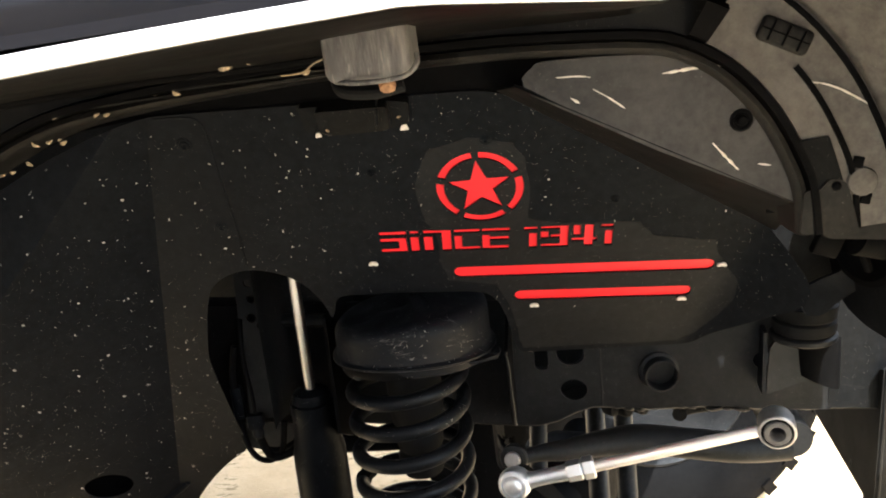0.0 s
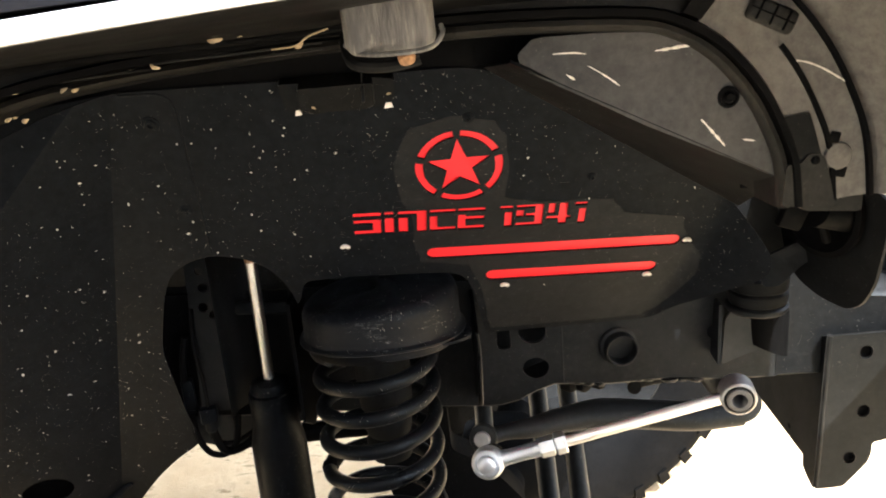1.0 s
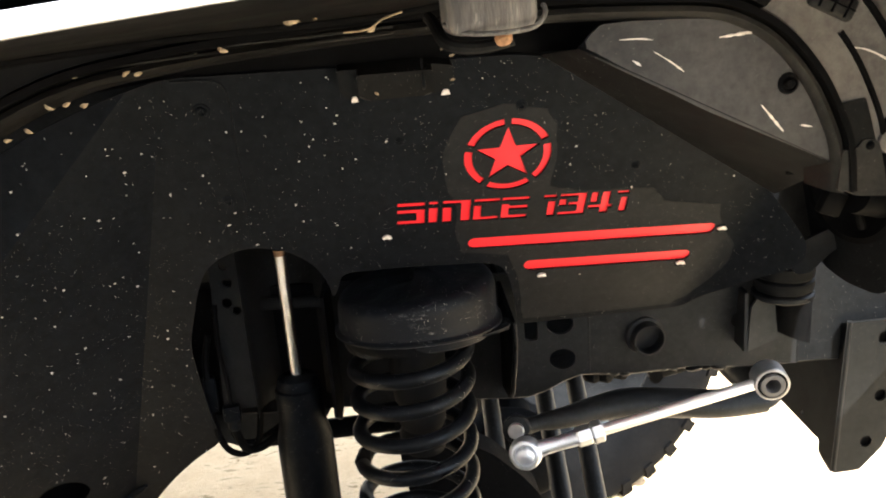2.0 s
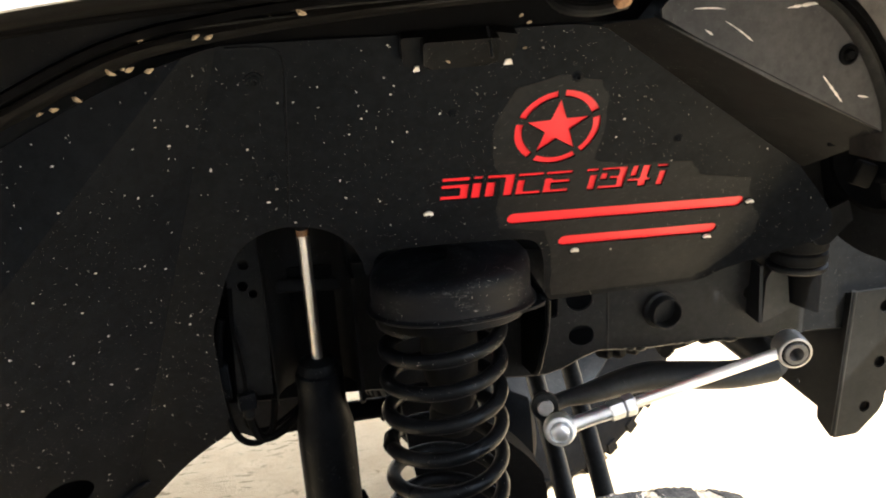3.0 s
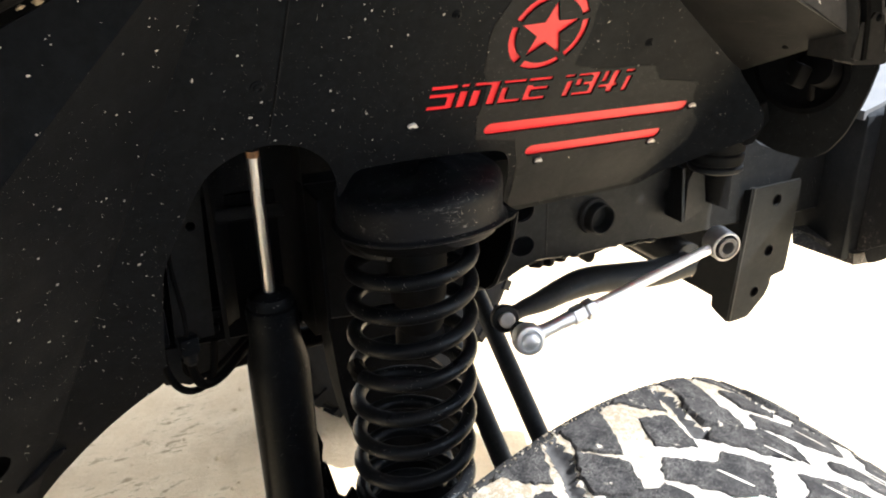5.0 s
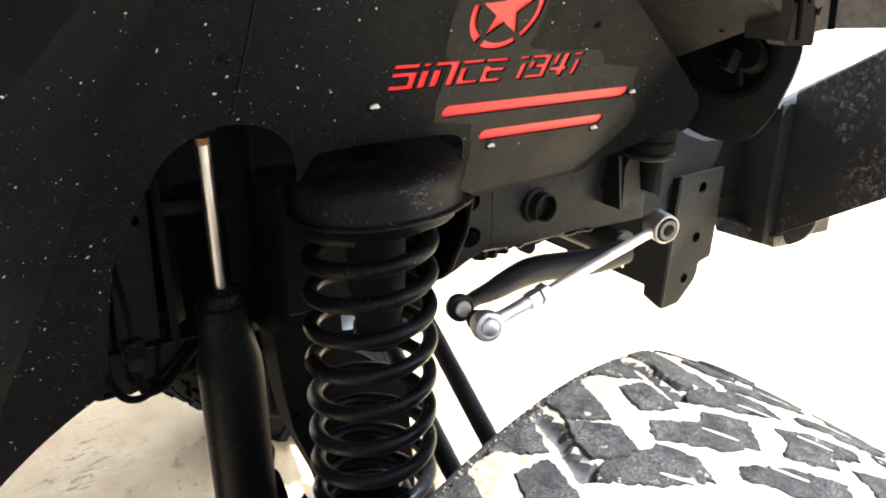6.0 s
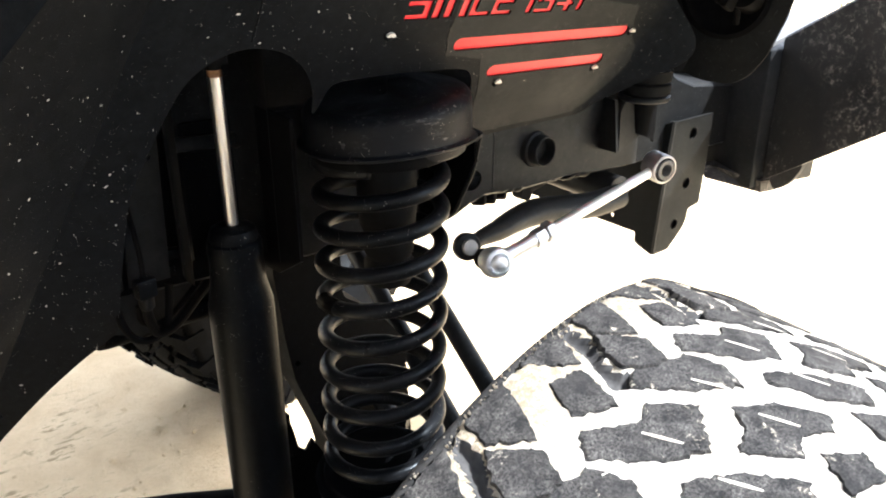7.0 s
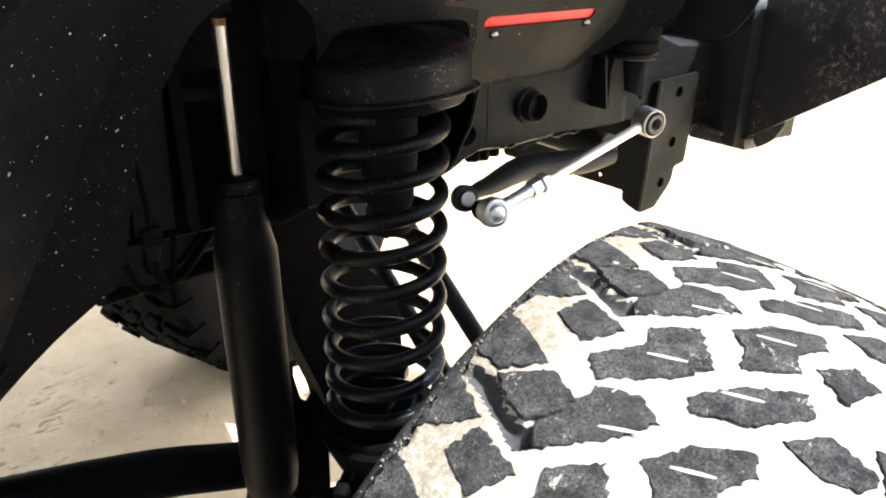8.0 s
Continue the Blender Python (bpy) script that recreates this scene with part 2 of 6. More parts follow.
def caked():
    """Dry sand caked on rubber: tan and pale clods with a furry grain."""
    m = Nodes("caked_sand")
    across = m.n("ShaderNodeSeparateXYZ")
    m.link(m.co, across.inputs[0])
    # browner clods along the inner shoulder: the weaker, grazing sun put into the colour
    brown = m.ramp(m.math("MULTIPLY", across.outputs[1], 5.0), [(0.30, 0.0), (0.62, 0.26)])
    strand = m.ramp(m.math("SUBTRACT", m.noise(150, 9, 0.9), m.math("MULTIPLY", brown, 0.40)), [(0.37, 0.0), (0.47, 1.0)])
    lump = m.ramp(m.math("SUBTRACT", m.noise(19, 6, 0.7), m.math("MULTIPLY", brown, 0.6)), [(0.30, 0.5), (0.52, 1.0)])
    grain = m.ramp(m.noise(620, 4, 0.8), [(0.36, 0.0), (0.62, 1.0)])
    col = m.mix(m.math("MULTIPLY", strand, lump), (0.40, 0.335, 0.232), (0.86, 0.825, 0.745))
    col = m.mix(m.math("MULTIPLY", m.math("SUBTRACT", 1.0, grain), 0.26), col, (0.36, 0.31, 0.235))
    m.bump(m.noise(300, 8, 0.85), 1.0, 0.0055)
    return m.done(col, 0.95)


LAMP = lamp_plastic()
CUP = scuffed_cup()
BUMPER = bumper_steel()
TREAD = tyre_rubber()
CAKED = caked()
VOID = dusty_black("dusty_groove_rubber", (0.030, 0.030, 0.032), (0.16, 0.155, 0.15), 0.85, 500, 0.75, None, 0.15)
SIDEWALL = dusty_black("tyre_sidewall", (0.017, 0.017, 0.018), (0.11, 0.105, 0.098), 0.8, 400, 0.6, None, 0.1)
SAND = sand("pale_sand", (0.68, 0.50, 0.29), (0.82, 0.65, 0.415), 5.0)


# ---------------------------------------------------------------- mesh helpers
def link_mesh(name, bm, mat, smooth=35.0):
    me = bpy.data.meshes.new(name)
    bmesh.ops.recalc_face_normals(bm, faces=bm.faces[:])
    bm.to_mesh(me)
    bm.free()
    me.materials.append(mat)
    if smooth:
        for p in me.polygons:
            p.use_smooth = True
        me.set_sharp_from_angle(angle=radians(smooth))
    return new(name, me)


def thing(name, at, label, category, group="", turn=0.0):
    ob = new(name)
    ob.empty_display_size = 0.05
    ob.matrix_basis = pose(*at, 0, 0, turn)
    return tagged(ob, label, category, group)


def base_of(ob):
    m = ob.matrix_parent_inverse @ ob.matrix_basis
    return base_of(ob.parent) @ m if ob.parent else ob.matrix_basis.copy()


def part(name, bm, mat, parent, label="", smooth=35.0, local=False):
    """One mesh under a thing or a part. Its points are in the world unless local."""
    ob = link_mesh(name, bm, mat, smooth)
    ob.parent = parent
    if not local:
        ob.matrix_parent_inverse = base_of(parent).inverted()
    if label:
        ob["label"] = label
    return ob


def solo(name, bm, mat, label, category, group="", kind="", smooth=35.0):
    return tagged(link_mesh(name, bm, mat, smooth), label, category, group, kind)


def area_sign(loop):
    return sum(a[0] * b[1] - b[0] * a[1] for a, b in zip(loop, loop[1:] + loop[:1]))


def inside(p, loop):
    hit = False
    for (ax, ay), (bx, by) in zip(loop, loop[1:] + loop[:1]):
        if (ay > p[1]) != (by > p[1]) and p[0] < ax + (p[1] - ay) * (bx - ax) / (by - ay):
            hit = not hit
    return hit


def sheet(bm, outline, holes, where, creases=()):
    """A plate with real holes. where(a, b, side) gives the place of a plan point on its front (0) or back (1)."""
    from_pts, edges = [], []
    loops = [list(outline)] + [list(h) for h in holes]
    for loop in loops:
        k = len(from_pts)
        from_pts += [Vector(p) for p in loop]
        edges += [(k + i, k + (i + 1) % len(loop)) for i in range(len(loop))]
    for line in creases:
        k = len(from_pts)
        from_pts += [Vector(p) for p in line]
        edges += [(k + i, k + i + 1) for i in range(len(line) - 1)]
    pts, _, tris, _, _, _ = delaunay_2d_cdt(from_pts, edges, [], 0, 1e-6)
    keep = []
    for t in tris:
        c = (sum(pts[i][0] for i in t) / 3, sum(pts[i][1] for i in t) / 3)
        if inside(c, loops[0]) and not any(inside(c, h) for h in loops[1:]):
            keep.append(t)
    used = sorted({i for t in keep for i in t})
    front = {i: bm.verts.new(where(pts[i][0], pts[i][1], 0)) for i in used}
    back = {i: bm.verts.new(where(pts[i][0], pts[i][1], 1)) for i in used}
    count = {}
    for t in keep:
        bm.faces.new([front[i] for i in t])
        bm.faces.new([back[i] for i in reversed(t)])
        for a, b in zip(t, t[1:] + t[:1]):
            count.setdefault(frozenset((a, b)), []).append((a, b))
    for uses in count.values():
        if len(uses) == 1:
            a, b = uses[0]
            bm.faces.new((front[b], front[a], back[a], back[b]))
    return bm


def flat(origin, ux, uy, thick):
    """A where() for a flat plate: plan axes ux and uy, thickness along their cross product, away from it."""
    o, x, y = Vector(origin), Vector(ux).normalized(), Vector(uy).normalized()
    n = x.cross(y).normalized()
    return lambda a, b, side: o + x * a + y * b - n * (thick * side)


def circle(cx, cy, r, count=20, ry=None, start=0.0):
    ry = r if ry is None else ry
    return [(cx + r * math.cos(start + math.tau * i / count), cy + ry * math.sin(start + math.tau * i / count)) for i in range(count)]


def soften(loop, r, steps=3):
    """Rounds the corners of a plan outline."""
    out = []
    n = len(loop)
    for i in range(n):
        p, a, b = Vector(loop[i]), Vector(loop[i - 1]), Vector(loop[(i + 1) % n])
        da, db = (a - p), (b - p)
        k = min(r, da.length * 0.45, db.length * 0.45)
        s, e = p + da.normalized() * k, p + db.normalized() * k
        for j in range(steps + 1):
            f = j / steps
            out.append(tuple((s * (1 - f) + p * f) * (1 - f) + (p * (1 - f) + e * f) * f))
    return out


def tube(bm, pts, radius, seg=14, closed=True, flatten=1.0, up=(0, 0, 1)):
    """A pipe along pts; radius is a number or one for each point."""
    pts = [Vector(p) for p in pts]
    rs = radius if isinstance(radius, (list, tuple)) else [radius] * len(pts)
    rings, side = [], None
    for i, p in enumerate(pts):
        d = (pts[min(i + 1, len(pts) - 1)] - pts[max(i - 1, 0)]).normalized()
        if side is None:
            ref = Vector(up)
            if abs(ref.dot(d)) > 0.95:
                ref = Vector((1, 0, 0))
            side = ref.cross(d).normalized()
        side = (side - d * side.dot(d)).normalized()
        other = d.cross(side)
        rings.append([bm.verts.new(p + (side * math.cos(a) + other * math.sin(a) * flatten) * rs[i]) for a in (math.tau * j / seg for j in range(seg))])
    for r, q in zip(rings, rings[1:]):
        for j in range(seg):
            bm.faces.new((r[j], r[(j + 1) % seg], q[(j + 1) % seg], q[j]))
    if closed:
        bm.faces.new(list(reversed(rings[0])))
        bm.faces.new(rings[-1])
    return bm


def lathe(bm, profile, origin, axis, seg=28, wobble=None, caps=True):
    """Turns (radius, height) round an axis."""
    o, z = Vector(origin), Vector(axis).normalized()
    x = Vector((1, 0, 0)) if abs(z.x) < 0.9 else Vector((0, 1, 0))
    x = (x - z * x.dot(z)).normalized()
    y = z.cross(x)
    rings = []
    for r, h in profile:
        ring = []
        for j in range(seg):
            a = math.tau * j / seg
            rr, hh = wobble(r, h, a) if wobble else (r, h)
            ring.append(bm.verts.new(o + z * hh + (x * math.cos(a) + y * math.sin(a)) * rr))
        rings.append(ring)
    for r, q in zip(rings, rings[1:]):
        for j in range(seg):
            bm.faces.new((r[j], r[(j + 1) % seg], q[(j + 1) % seg], q[j]))
    if caps:
        bm.faces.new(list(reversed(rings[0])))
        bm.faces.new(rings[-1])
    return bm


def box(bm, m, sx, sy, sz, bevel=0.0, steps=2):
    got = bmesh.ops.create_cube(bm, size=1.0, matrix=m @ Matrix.Diagonal((sx, sy, sz, 1)))
    if bevel:
        es = list({e for v in got["verts"] for e in v.link_edges})
        bmesh.ops.bevel(bm, geom=es, offset=bevel, segments=steps, affect="EDGES", profile=0.5)
    return bm


def dome(bm, at, normal, r, h, seg=14):
    return lathe(bm, [(r, 0.0), (r * 0.98, h * 0.3), (r * 0.75, h * 0.75), (r * 0.35, h * 0.97), (r * 0.05, h)], at, normal, seg)


def smooth_path(pts, steps=6):
    """Catmull-Rom through pts."""
    pts = [Vector(p) for p in pts]
    out = []
    for i in range(len(pts) - 1):
        a, b, c, d = pts[max(i - 1, 0)], pts[i], pts[i + 1], pts[min(i + 2, len(pts) - 1)]
        for j in range(steps):
            t = j / steps
            out.append(0.5 * ((2 * b) + (c - a) * t + (2 * a - 5 * b + 4 * c - d) * t * t + (3 * b - a - 3 * c + d) * t ** 3))
    return out + [pts[-1]]


def sweep(bm, stations, close=False):
    """Skins a list of equal-length point rows."""
    rows = [[bm.verts.new(p) for p in s] for s in stations]
    n = len(rows[0])
    for a, b in zip(rows, rows[1:]):
        for j in range(n if close else n - 1):
            bm.faces.new((a[j], a[(j + 1) % n], b[(j + 1) % n], b[j]))
    if close:
        bm.faces.new(list(reversed(rows[0])))
        bm.faces.new(rows[-1])
    return bm


# ---------------------------------------------------------------- ground
def make_ground():
    bm = bmesh.new()
    xs = [-120, -60, -30, -15, -8, -5] + [-3.0 + 0.1 * i for i in range(20)] + [-1.0 + 0.018 * i for i in range(123)] + [1.25 + 0.1 * i for i in range(45)] + [6.5, 8, 11, 15, 30, 60, 120]
    ys = [-120, -60, -30, -15, -8, -4, -2, -1, 0, 0.5, 0.9, 1.1, 1.3] + [1.42 + 0.018 * i for i in range(70)] + [2.72 + 0.12 * i for i in range(24)] + [6.5, 8, 11, 15, 30, 60, 120]
    rows = []
    for x in xs:
        row = []
        for y in ys:
            near = abs(x) < 7 and -2 < y < 6
            z = (noise.noise((x * 1.3, y * 1.3, 0)) * 0.012 + noise.noise((x * 6, y * 6, 3)) * 0.006 + noise.noise((x * 22, y * 22, 8)) * 0.005) if near else 0.0
            if near:
                # wheel tracks: two shallow ruts with slanting bar prints
                for rut in (1.84, 2.36):
                    d = y - rut - 0.12 * x
                    if abs(d) < 0.17:
                        bar = max(0.0, math.sin((x + 0.5 * abs(d)) * 78) - 0.25) * (0.5 + noise.noise((x * 3, y * 3, 5)))
                        z -= 0.004 * (1 - (d / 0.17) ** 2) + 0.008 * max(0.0, bar) * max(0.0, noise.noise((x * 9, y * 9, 2)) + 0.25)
            row.append(bm.verts.new((x, y, z)))
        rows.append(row)
    for a, b in zip(rows, rows[1:]):
        for j in range(len(ys) - 1):
            bm.faces.new((a[j], b[j], b[j + 1], a[j + 1]))
    ob = link_mesh("ground", bm, SAND, 60)
    tagged(ob, "pale dry sandy ground with shallow tyre tracks", "ground", "", "structure")


make_ground()


def make_clods():
    """Loose crumbs of sand, thickest round the far tyre."""
    rng = random.Random(15)
    bm = bmesh.new()
    for i in range(700):
        if i < 300:
            a, r = rng.uniform(0, math.tau), 0.12 + abs(rng.gauss(0, 0.16))
            x, y = 0.22 + r * math.cos(a) * 1.3, 1.88 + r * math.sin(a)
        else:
            x, y = rng.uniform(-0.9, 2.6), rng.uniform(1.3, 3.2)
        r = rng.choice((0.002, 0.003, 0.003, 0.004, 0.005, 0.008)) * (1.2 if i < 300 else 0.7)
        c = Vector((x, y, noise.noise((x * 1.3, y * 1.3, 0)) * 0.012 + r * 0.1))
        top = bm.verts.new(c + Vector((rng.uniform(-.3, .3) * r, rng.uniform(-.3, .3) * r, r * rng.uniform(0.3, 0.7))))
        ring = [bm.verts.new(c + Vector((math.cos(t) * r * rng.uniform(0.7, 1.4), math.sin(t) * r * rng.uniform(0.7, 1.4), -0.004))) for t in (math.tau * k / 6 for k in range(6))]
        for k in range(6):
            bm.faces.new((ring[k], ring[(k + 1) % 6], top))
    tagged(link_mesh("sand_clods", bm, SAND, 60), "loose pale sand crumbs on the ground", "sand", "", "stuff")


make_clods()


def make_wall():
    """An unseen pale wall added behind the path: shades the ground, bounces light."""
    m = Nodes("pale_bounce_wall")
    col = m.mix(m.ramp(m.noise(1.4, 5), [(0.35, 0.0), (0.65, 1.0)]), (0.44, 0.42, 0.40), (0.60, 0.565, 0.53))
    m.bump(m.noise(40, 4), 0.3, 0.004)
    bm = bmesh.new()
    box(bm, Matrix.Translation((-3.3, -1.45, 1.6)), 8.6, 0.2, 3.2, 0.02)
    ob = link_mesh("wall_south", bm, m.done(col, 0.6))
    tagged(ob, "added unseen pale wall behind the camera's path, blocks sun and bounces light", "wall", "", "structure")


make_wall()


# ---------------------------------------------------------------- inner fender panel
def panel_y(x, z):
    """The folded sheet: leaning main face, rear and front faces turned outward, upright corner."""
    main, nose = 1.315 - 0.5264 * z, 1.113 - 0.874 * x - 0.173 * z
    bend = max(0.0, 0.014 - abs(main - nose))
    return max(min(min(main, nose) - bend * bend / 0.056, 0.876 * x - 0.847 * z + 2.006), 0.645)


SLOPE = 0.8849
BACK = Vector((0, 0.885, 0.466))


def on_panel(x, z, lift=0.0):
    return Vector((x, panel_y(x, z), z)) - BACK * lift


def panel_where(lift, thick):
    return lambda a, b, side: on_panel(a, b, lift - thick * side)


def uv_loop(loop):
    """Panel plan (along, up the slope) to (x, z)."""
    return [(u, 1.0 + SLOPE * v) for u, v in loop]


def star_loops():
    cu, cv, tilt = -0.0541, 0.1689, radians(1.5)
    star = []
    for i in range(10):
        a = math.pi / 2 + tilt + math.tau * i / 10
        r = 0.0312 if i % 2 == 0 else 0.0124
        star.append((cu + r * math.cos(a), cv + r * math.sin(a)))
    loops = [star]
    for i in range(5):
        a0 = math.pi / 2 + tilt + math.tau * i / 5 + 0.085
        a1 = a0 + math.tau / 5 - 0.17
        arc = [a0 + (a1 - a0) * k / 10 for k in range(11)]
        loops.append([(cu + 0.0400 * math.cos(a), cv + 0.0400 * math.sin(a)) for a in arc]
                     + [(cu + 0.0328 * math.cos(a), cv + 0.0328 * math.sin(a)) for a in reversed(arc)])
    return [uv_loop(p) for p in loops]


# stencil letters on a unit cell, each stroke group one outline
GLYPHS = {
    "S": [[(0, .82), (1, .82), (1, 1), (0, 1)], [(0, 0), (1, 0), (1, .68), (0, .68), (0, .5), (.7, .5), (.7, .18), (0, .18)]],
    "i": [[(0, .85), (1, .85), (1, 1), (0, 1)], [(0, 0), (1, 0), (1, .71), (0, .71)]],
    "n": [[(0, .84), (.66, .84), (.66, 0), (1, 0), (1, 1), (0, 1)], [(0, 0), (.33, 0), (.33, .69), (0, .69)]],
    "C": [[(0, .84), (1, .84), (1, 1), (0, 1)], [(0, 0), (1, 0), (1, .17), (.3, .17), (.3, .7), (0, .7)]],
    "E": [[(0, .84), (1, .84), (1, 1), (0, 1)], [(0, 0), (.97, 0), (.97, .17), (.28, .17), (.28, .44), (.97, .44), (.97, .61), (.28, .61), (.28, .7), (0, .7)]],
    "1": [[(0, .85), (1, .85), (1, 1), (0, 1)], [(.38, 0), (.98, 0), (.98, .7), (.38, .7)]],
    "9": [[(0, .86), (.70, .86), (.70, .60), (.36, .60), (.36, .44), (.70, .44), (.70, .16), (0, .16), (0, 0), (1, 0), (1, 1), (0, 1)], [(0, .44), (.28, .44), (.28, .76), (0, .76)]],
    "4": [[(.06, .5), (.34, .5), (.34, 1), (.06, 1)], [(0, .24), (.5, .24), (.5, 0), (.84, 0), (.84, .24), (1, .24), (1, .40), (.84, .40), (.84, 1), (.5, 1), (.5, .40), (0, .40)]],
}


def letter_loops():
    """SINCE 1941 as cut-outs: glyph, left edge, width."""
    row = [("S", -0.1590, 0.0262), ("i", -0.1292, 0.0085), ("n", -0.1160, 0.0268), ("C", -0.0862, 0.0248), ("E", -0.0592, 0.0262),
           ("1", -0.0190, 0.0125), ("9", -0.0032, 0.0262), ("4", 0.0262, 0.0240), ("1", 0.0530, 0.0118)]
    loops = []
    for g, left, wide in row:
        for piece in GLYPHS[g]:
            loop = []
            for a, b in piece:
                u = left + a * wide
                base = 0.0962 - 0.0415 * (u + 0.159)
                loop.append((u + 0.0018 * b, base + b * 0.0268))
            loops.append(uv_loop(soften(loop, 0.0007, 2)))
    return loops


def slot(a, b, half, steps=8):
    (ax, ay), (bx, by) = a, b
    turn = math.atan2(by - ay, bx - ax)
    out = []
    for cx, cy, s in ((bx, by, -math.pi / 2), (ax, ay, math.pi / 2)):
        for k in range(steps + 1):
            t = turn + s + math.pi * k / steps
            out.append((cx + half * math.cos(t), cy + half * math.sin(t)))
    return out


PANEL_EDGE = [(-0.90, 0.46), (-0.66, 0.47), (-0.60, 0.55), (-0.555, 0.625), (-0.525, 0.668), (-0.495, 0.705), (-0.465, 0.738), (-0.432, 0.768), (-0.397, 0.793),
              (-0.398, 0.84), (-0.395, 0.90), (-0.391, 0.955), (-0.366, 1.022), (-0.350, 1.054), (-0.327, 1.070), (-0.300, 1.076), (-0.268, 1.068),
              (-0.246, 1.050), (-0.235, 1.028), (-0.231, 1.004), (-0.226, 1.012), (-0.219, 1.034), (-0.16, 1.0345), (-0.075, 1.030), (-0.060, 1.026),
              (-0.051, 1.016), (-0.045, 0.998), (-0.0395, 0.965), (-0.036, 0.940), (0.05, 0.9405), (0.138, 0.941), (0.150, 0.944), (0.165, 0.958), (0.186, 0.972), (0.210, 0.989), (0.232, 1.003),
              (0.241, 1.016), (0.240, 1.034), (0.226, 1.059), (0.208, 1.086), (0.196, 1.097), (0.085, 1.168), (-0.026, 1.236), (-0.05, 1.240), (-0.20, 1.241), (-0.335, 1.243), (-0.385, 1.229), (-0.43, 1.212), (-0.52, 1.17), (-0.90, 1.10)]


def make_panel():
    fender = thing("inner_fender", (-0.1, 0.85, 0.75), "black powder-coated steel inner fender with red stencil cut-outs, mud spots", "inner fender")
    bars = [uv_loop(slot((-0.0840, 0.0627), (0.1565, 0.0524), 0.0072)), uv_loop(slot((-0.0262, 0.0240), (0.1368, 0.0172), 0.0071))]
    cuts = star_loops() + letter_loops() + bars
    hole = circle(-0.574, 0.770, 0.0200, 24, 0.0260)
    # fold lines: leaning main face to rear face, and the upright corner
    fold = [(-0.789 + 0.366 * z, z) for z in (0.60, 0.80, 1.0, 1.1, 1.2, 1.2725)]
    corner = [(x, (0.876 * x + 1.361) / 0.847) for x in (-0.3231, -0.40, -0.50, -0.60, -0.75)]
    nose = [[(-0.2311 + off + 0.4043 * z, z) for z in (0.93, 0.96, 0.99, 1.02, 1.05, 1.075)] for off in (-0.016, -0.008, 0.0, 0.008, 0.016)]
    bm = bmesh.new()
    sheet(bm, soften(PANEL_EDGE, 0.014), cuts + [hole], panel_where(0.0, 0.0015), (fold, corner, *nose))
    part("panel", bm, PANEL, fender, "", 20)
    bm = bmesh.new()
    sheet(bm, [(-0.175, 1.045), (-0.046, 1.043), (-0.041, 1.006), (0.155, 1.003), (0.158, 1.020), (0.176, 1.038), (0.176, 1.070), (0.080, 1.122), (-0.005, 1.205), (-0.11, 1.205), (-0.175, 1.13)], [], panel_where(-0.0017, 0.0012))
    part("backing_plate", bm, RED, fender, "bright red backing plate behind the cut-outs", 20)
    # unseen black sheet added to keep red bounce off the spring cup
    bm = bmesh.new()
    sheet(bm, [(-0.178, 1.042), (-0.049, 1.040), (-0.043, 1.001), (0.158, 0.999), (0.180, 1.036), (0.180, 1.073), (0.082, 1.126), (-0.003, 1.209), (-0.112, 1.209), (-0.178, 1.133)], [], panel_where(-0.0034, 0.0012))
    part("rear_cover", bm, PANEL, fender)
    # matt film left round the cut-outs, with a torn outline
    rng = random.Random(4)
    film = [(-0.030, 0.9475), (0.050, 0.9470), (0.136, 0.9475), (0.152, 0.958), (0.169, 0.979), (0.184, 1.003), (0.187, 1.024), (0.178, 1.038), (0.166, 1.058), (0.162, 1.075), (0.130, 1.080), (0.103, 1.085),
            (0.090, 1.101), (0.05, 1.104), (0.016, 1.105), (-0.013, 1.114), (-0.009, 1.140), (-0.011, 1.176), (-0.021, 1.191), (-0.060, 1.199), (-0.096, 1.190), (-0.113, 1.157),
            (-0.111, 1.125), (-0.102, 1.100), (-0.103, 1.070), (-0.098, 1.046), (-0.050, 1.037), (-0.038, 1.004), (-0.033, 0.965)]
    rough = []
    for a, b in zip(film, film[1:] + film[:1]):
        for k in range(3):
            f = k / 3
            j = 0.0012 if k else 0.0
            rough.append((a[0] + (b[0] - a[0]) * f + rng.uniform(-j, j), a[1] + (b[1] - a[1]) * f + rng.uniform(-j, j)))
    bm = bmesh.new()
    sheet(bm, rough, cuts, panel_where(0.0004, 0.0003), nose)
    part("film", bm, FILM, fender, "thin matt film with a torn edge", 20)
    # overlapping rear sheet edge: a thin raised bead along the seam
    seam = [(-0.328, 1.2405), (-0.300, 1.2395), (-0.289, 1.2345), (-0.2865, 1.222), (-0.289, 1.19), (-0.2925, 1.148), (-0.296, 1.11), (-0.300, 1.080)]
    bm = bmesh.new()
    tube(bm, [on_panel(x, z, 0.0001) for x, z in smooth_path2(seam)], 0.0010, 8)
    part("seam", bm, PANEL, fender)
    for x, z, r in ((-0.3105, 1.214, 0.0052), (-0.3085, 1.128, 0.0046), (-0.044, 1.196, 0.0036), (0.068, 1.127, 0.0032), (-0.150, 1.172, 0.003)):
        bm = bmesh.new()
        lathe(bm, [(r * 1.5, 0.0), (r * 1.45, 0.0008), (r, 0.0010), (r * 0.9, 0.0020), (r * 0.5, 0.0024), (r * 0.3, 0.001), (0.0003, 0.0008)], on_panel(x, z, 0), -BACK, 16)
        part("rivet", bm, PANEL, fender)
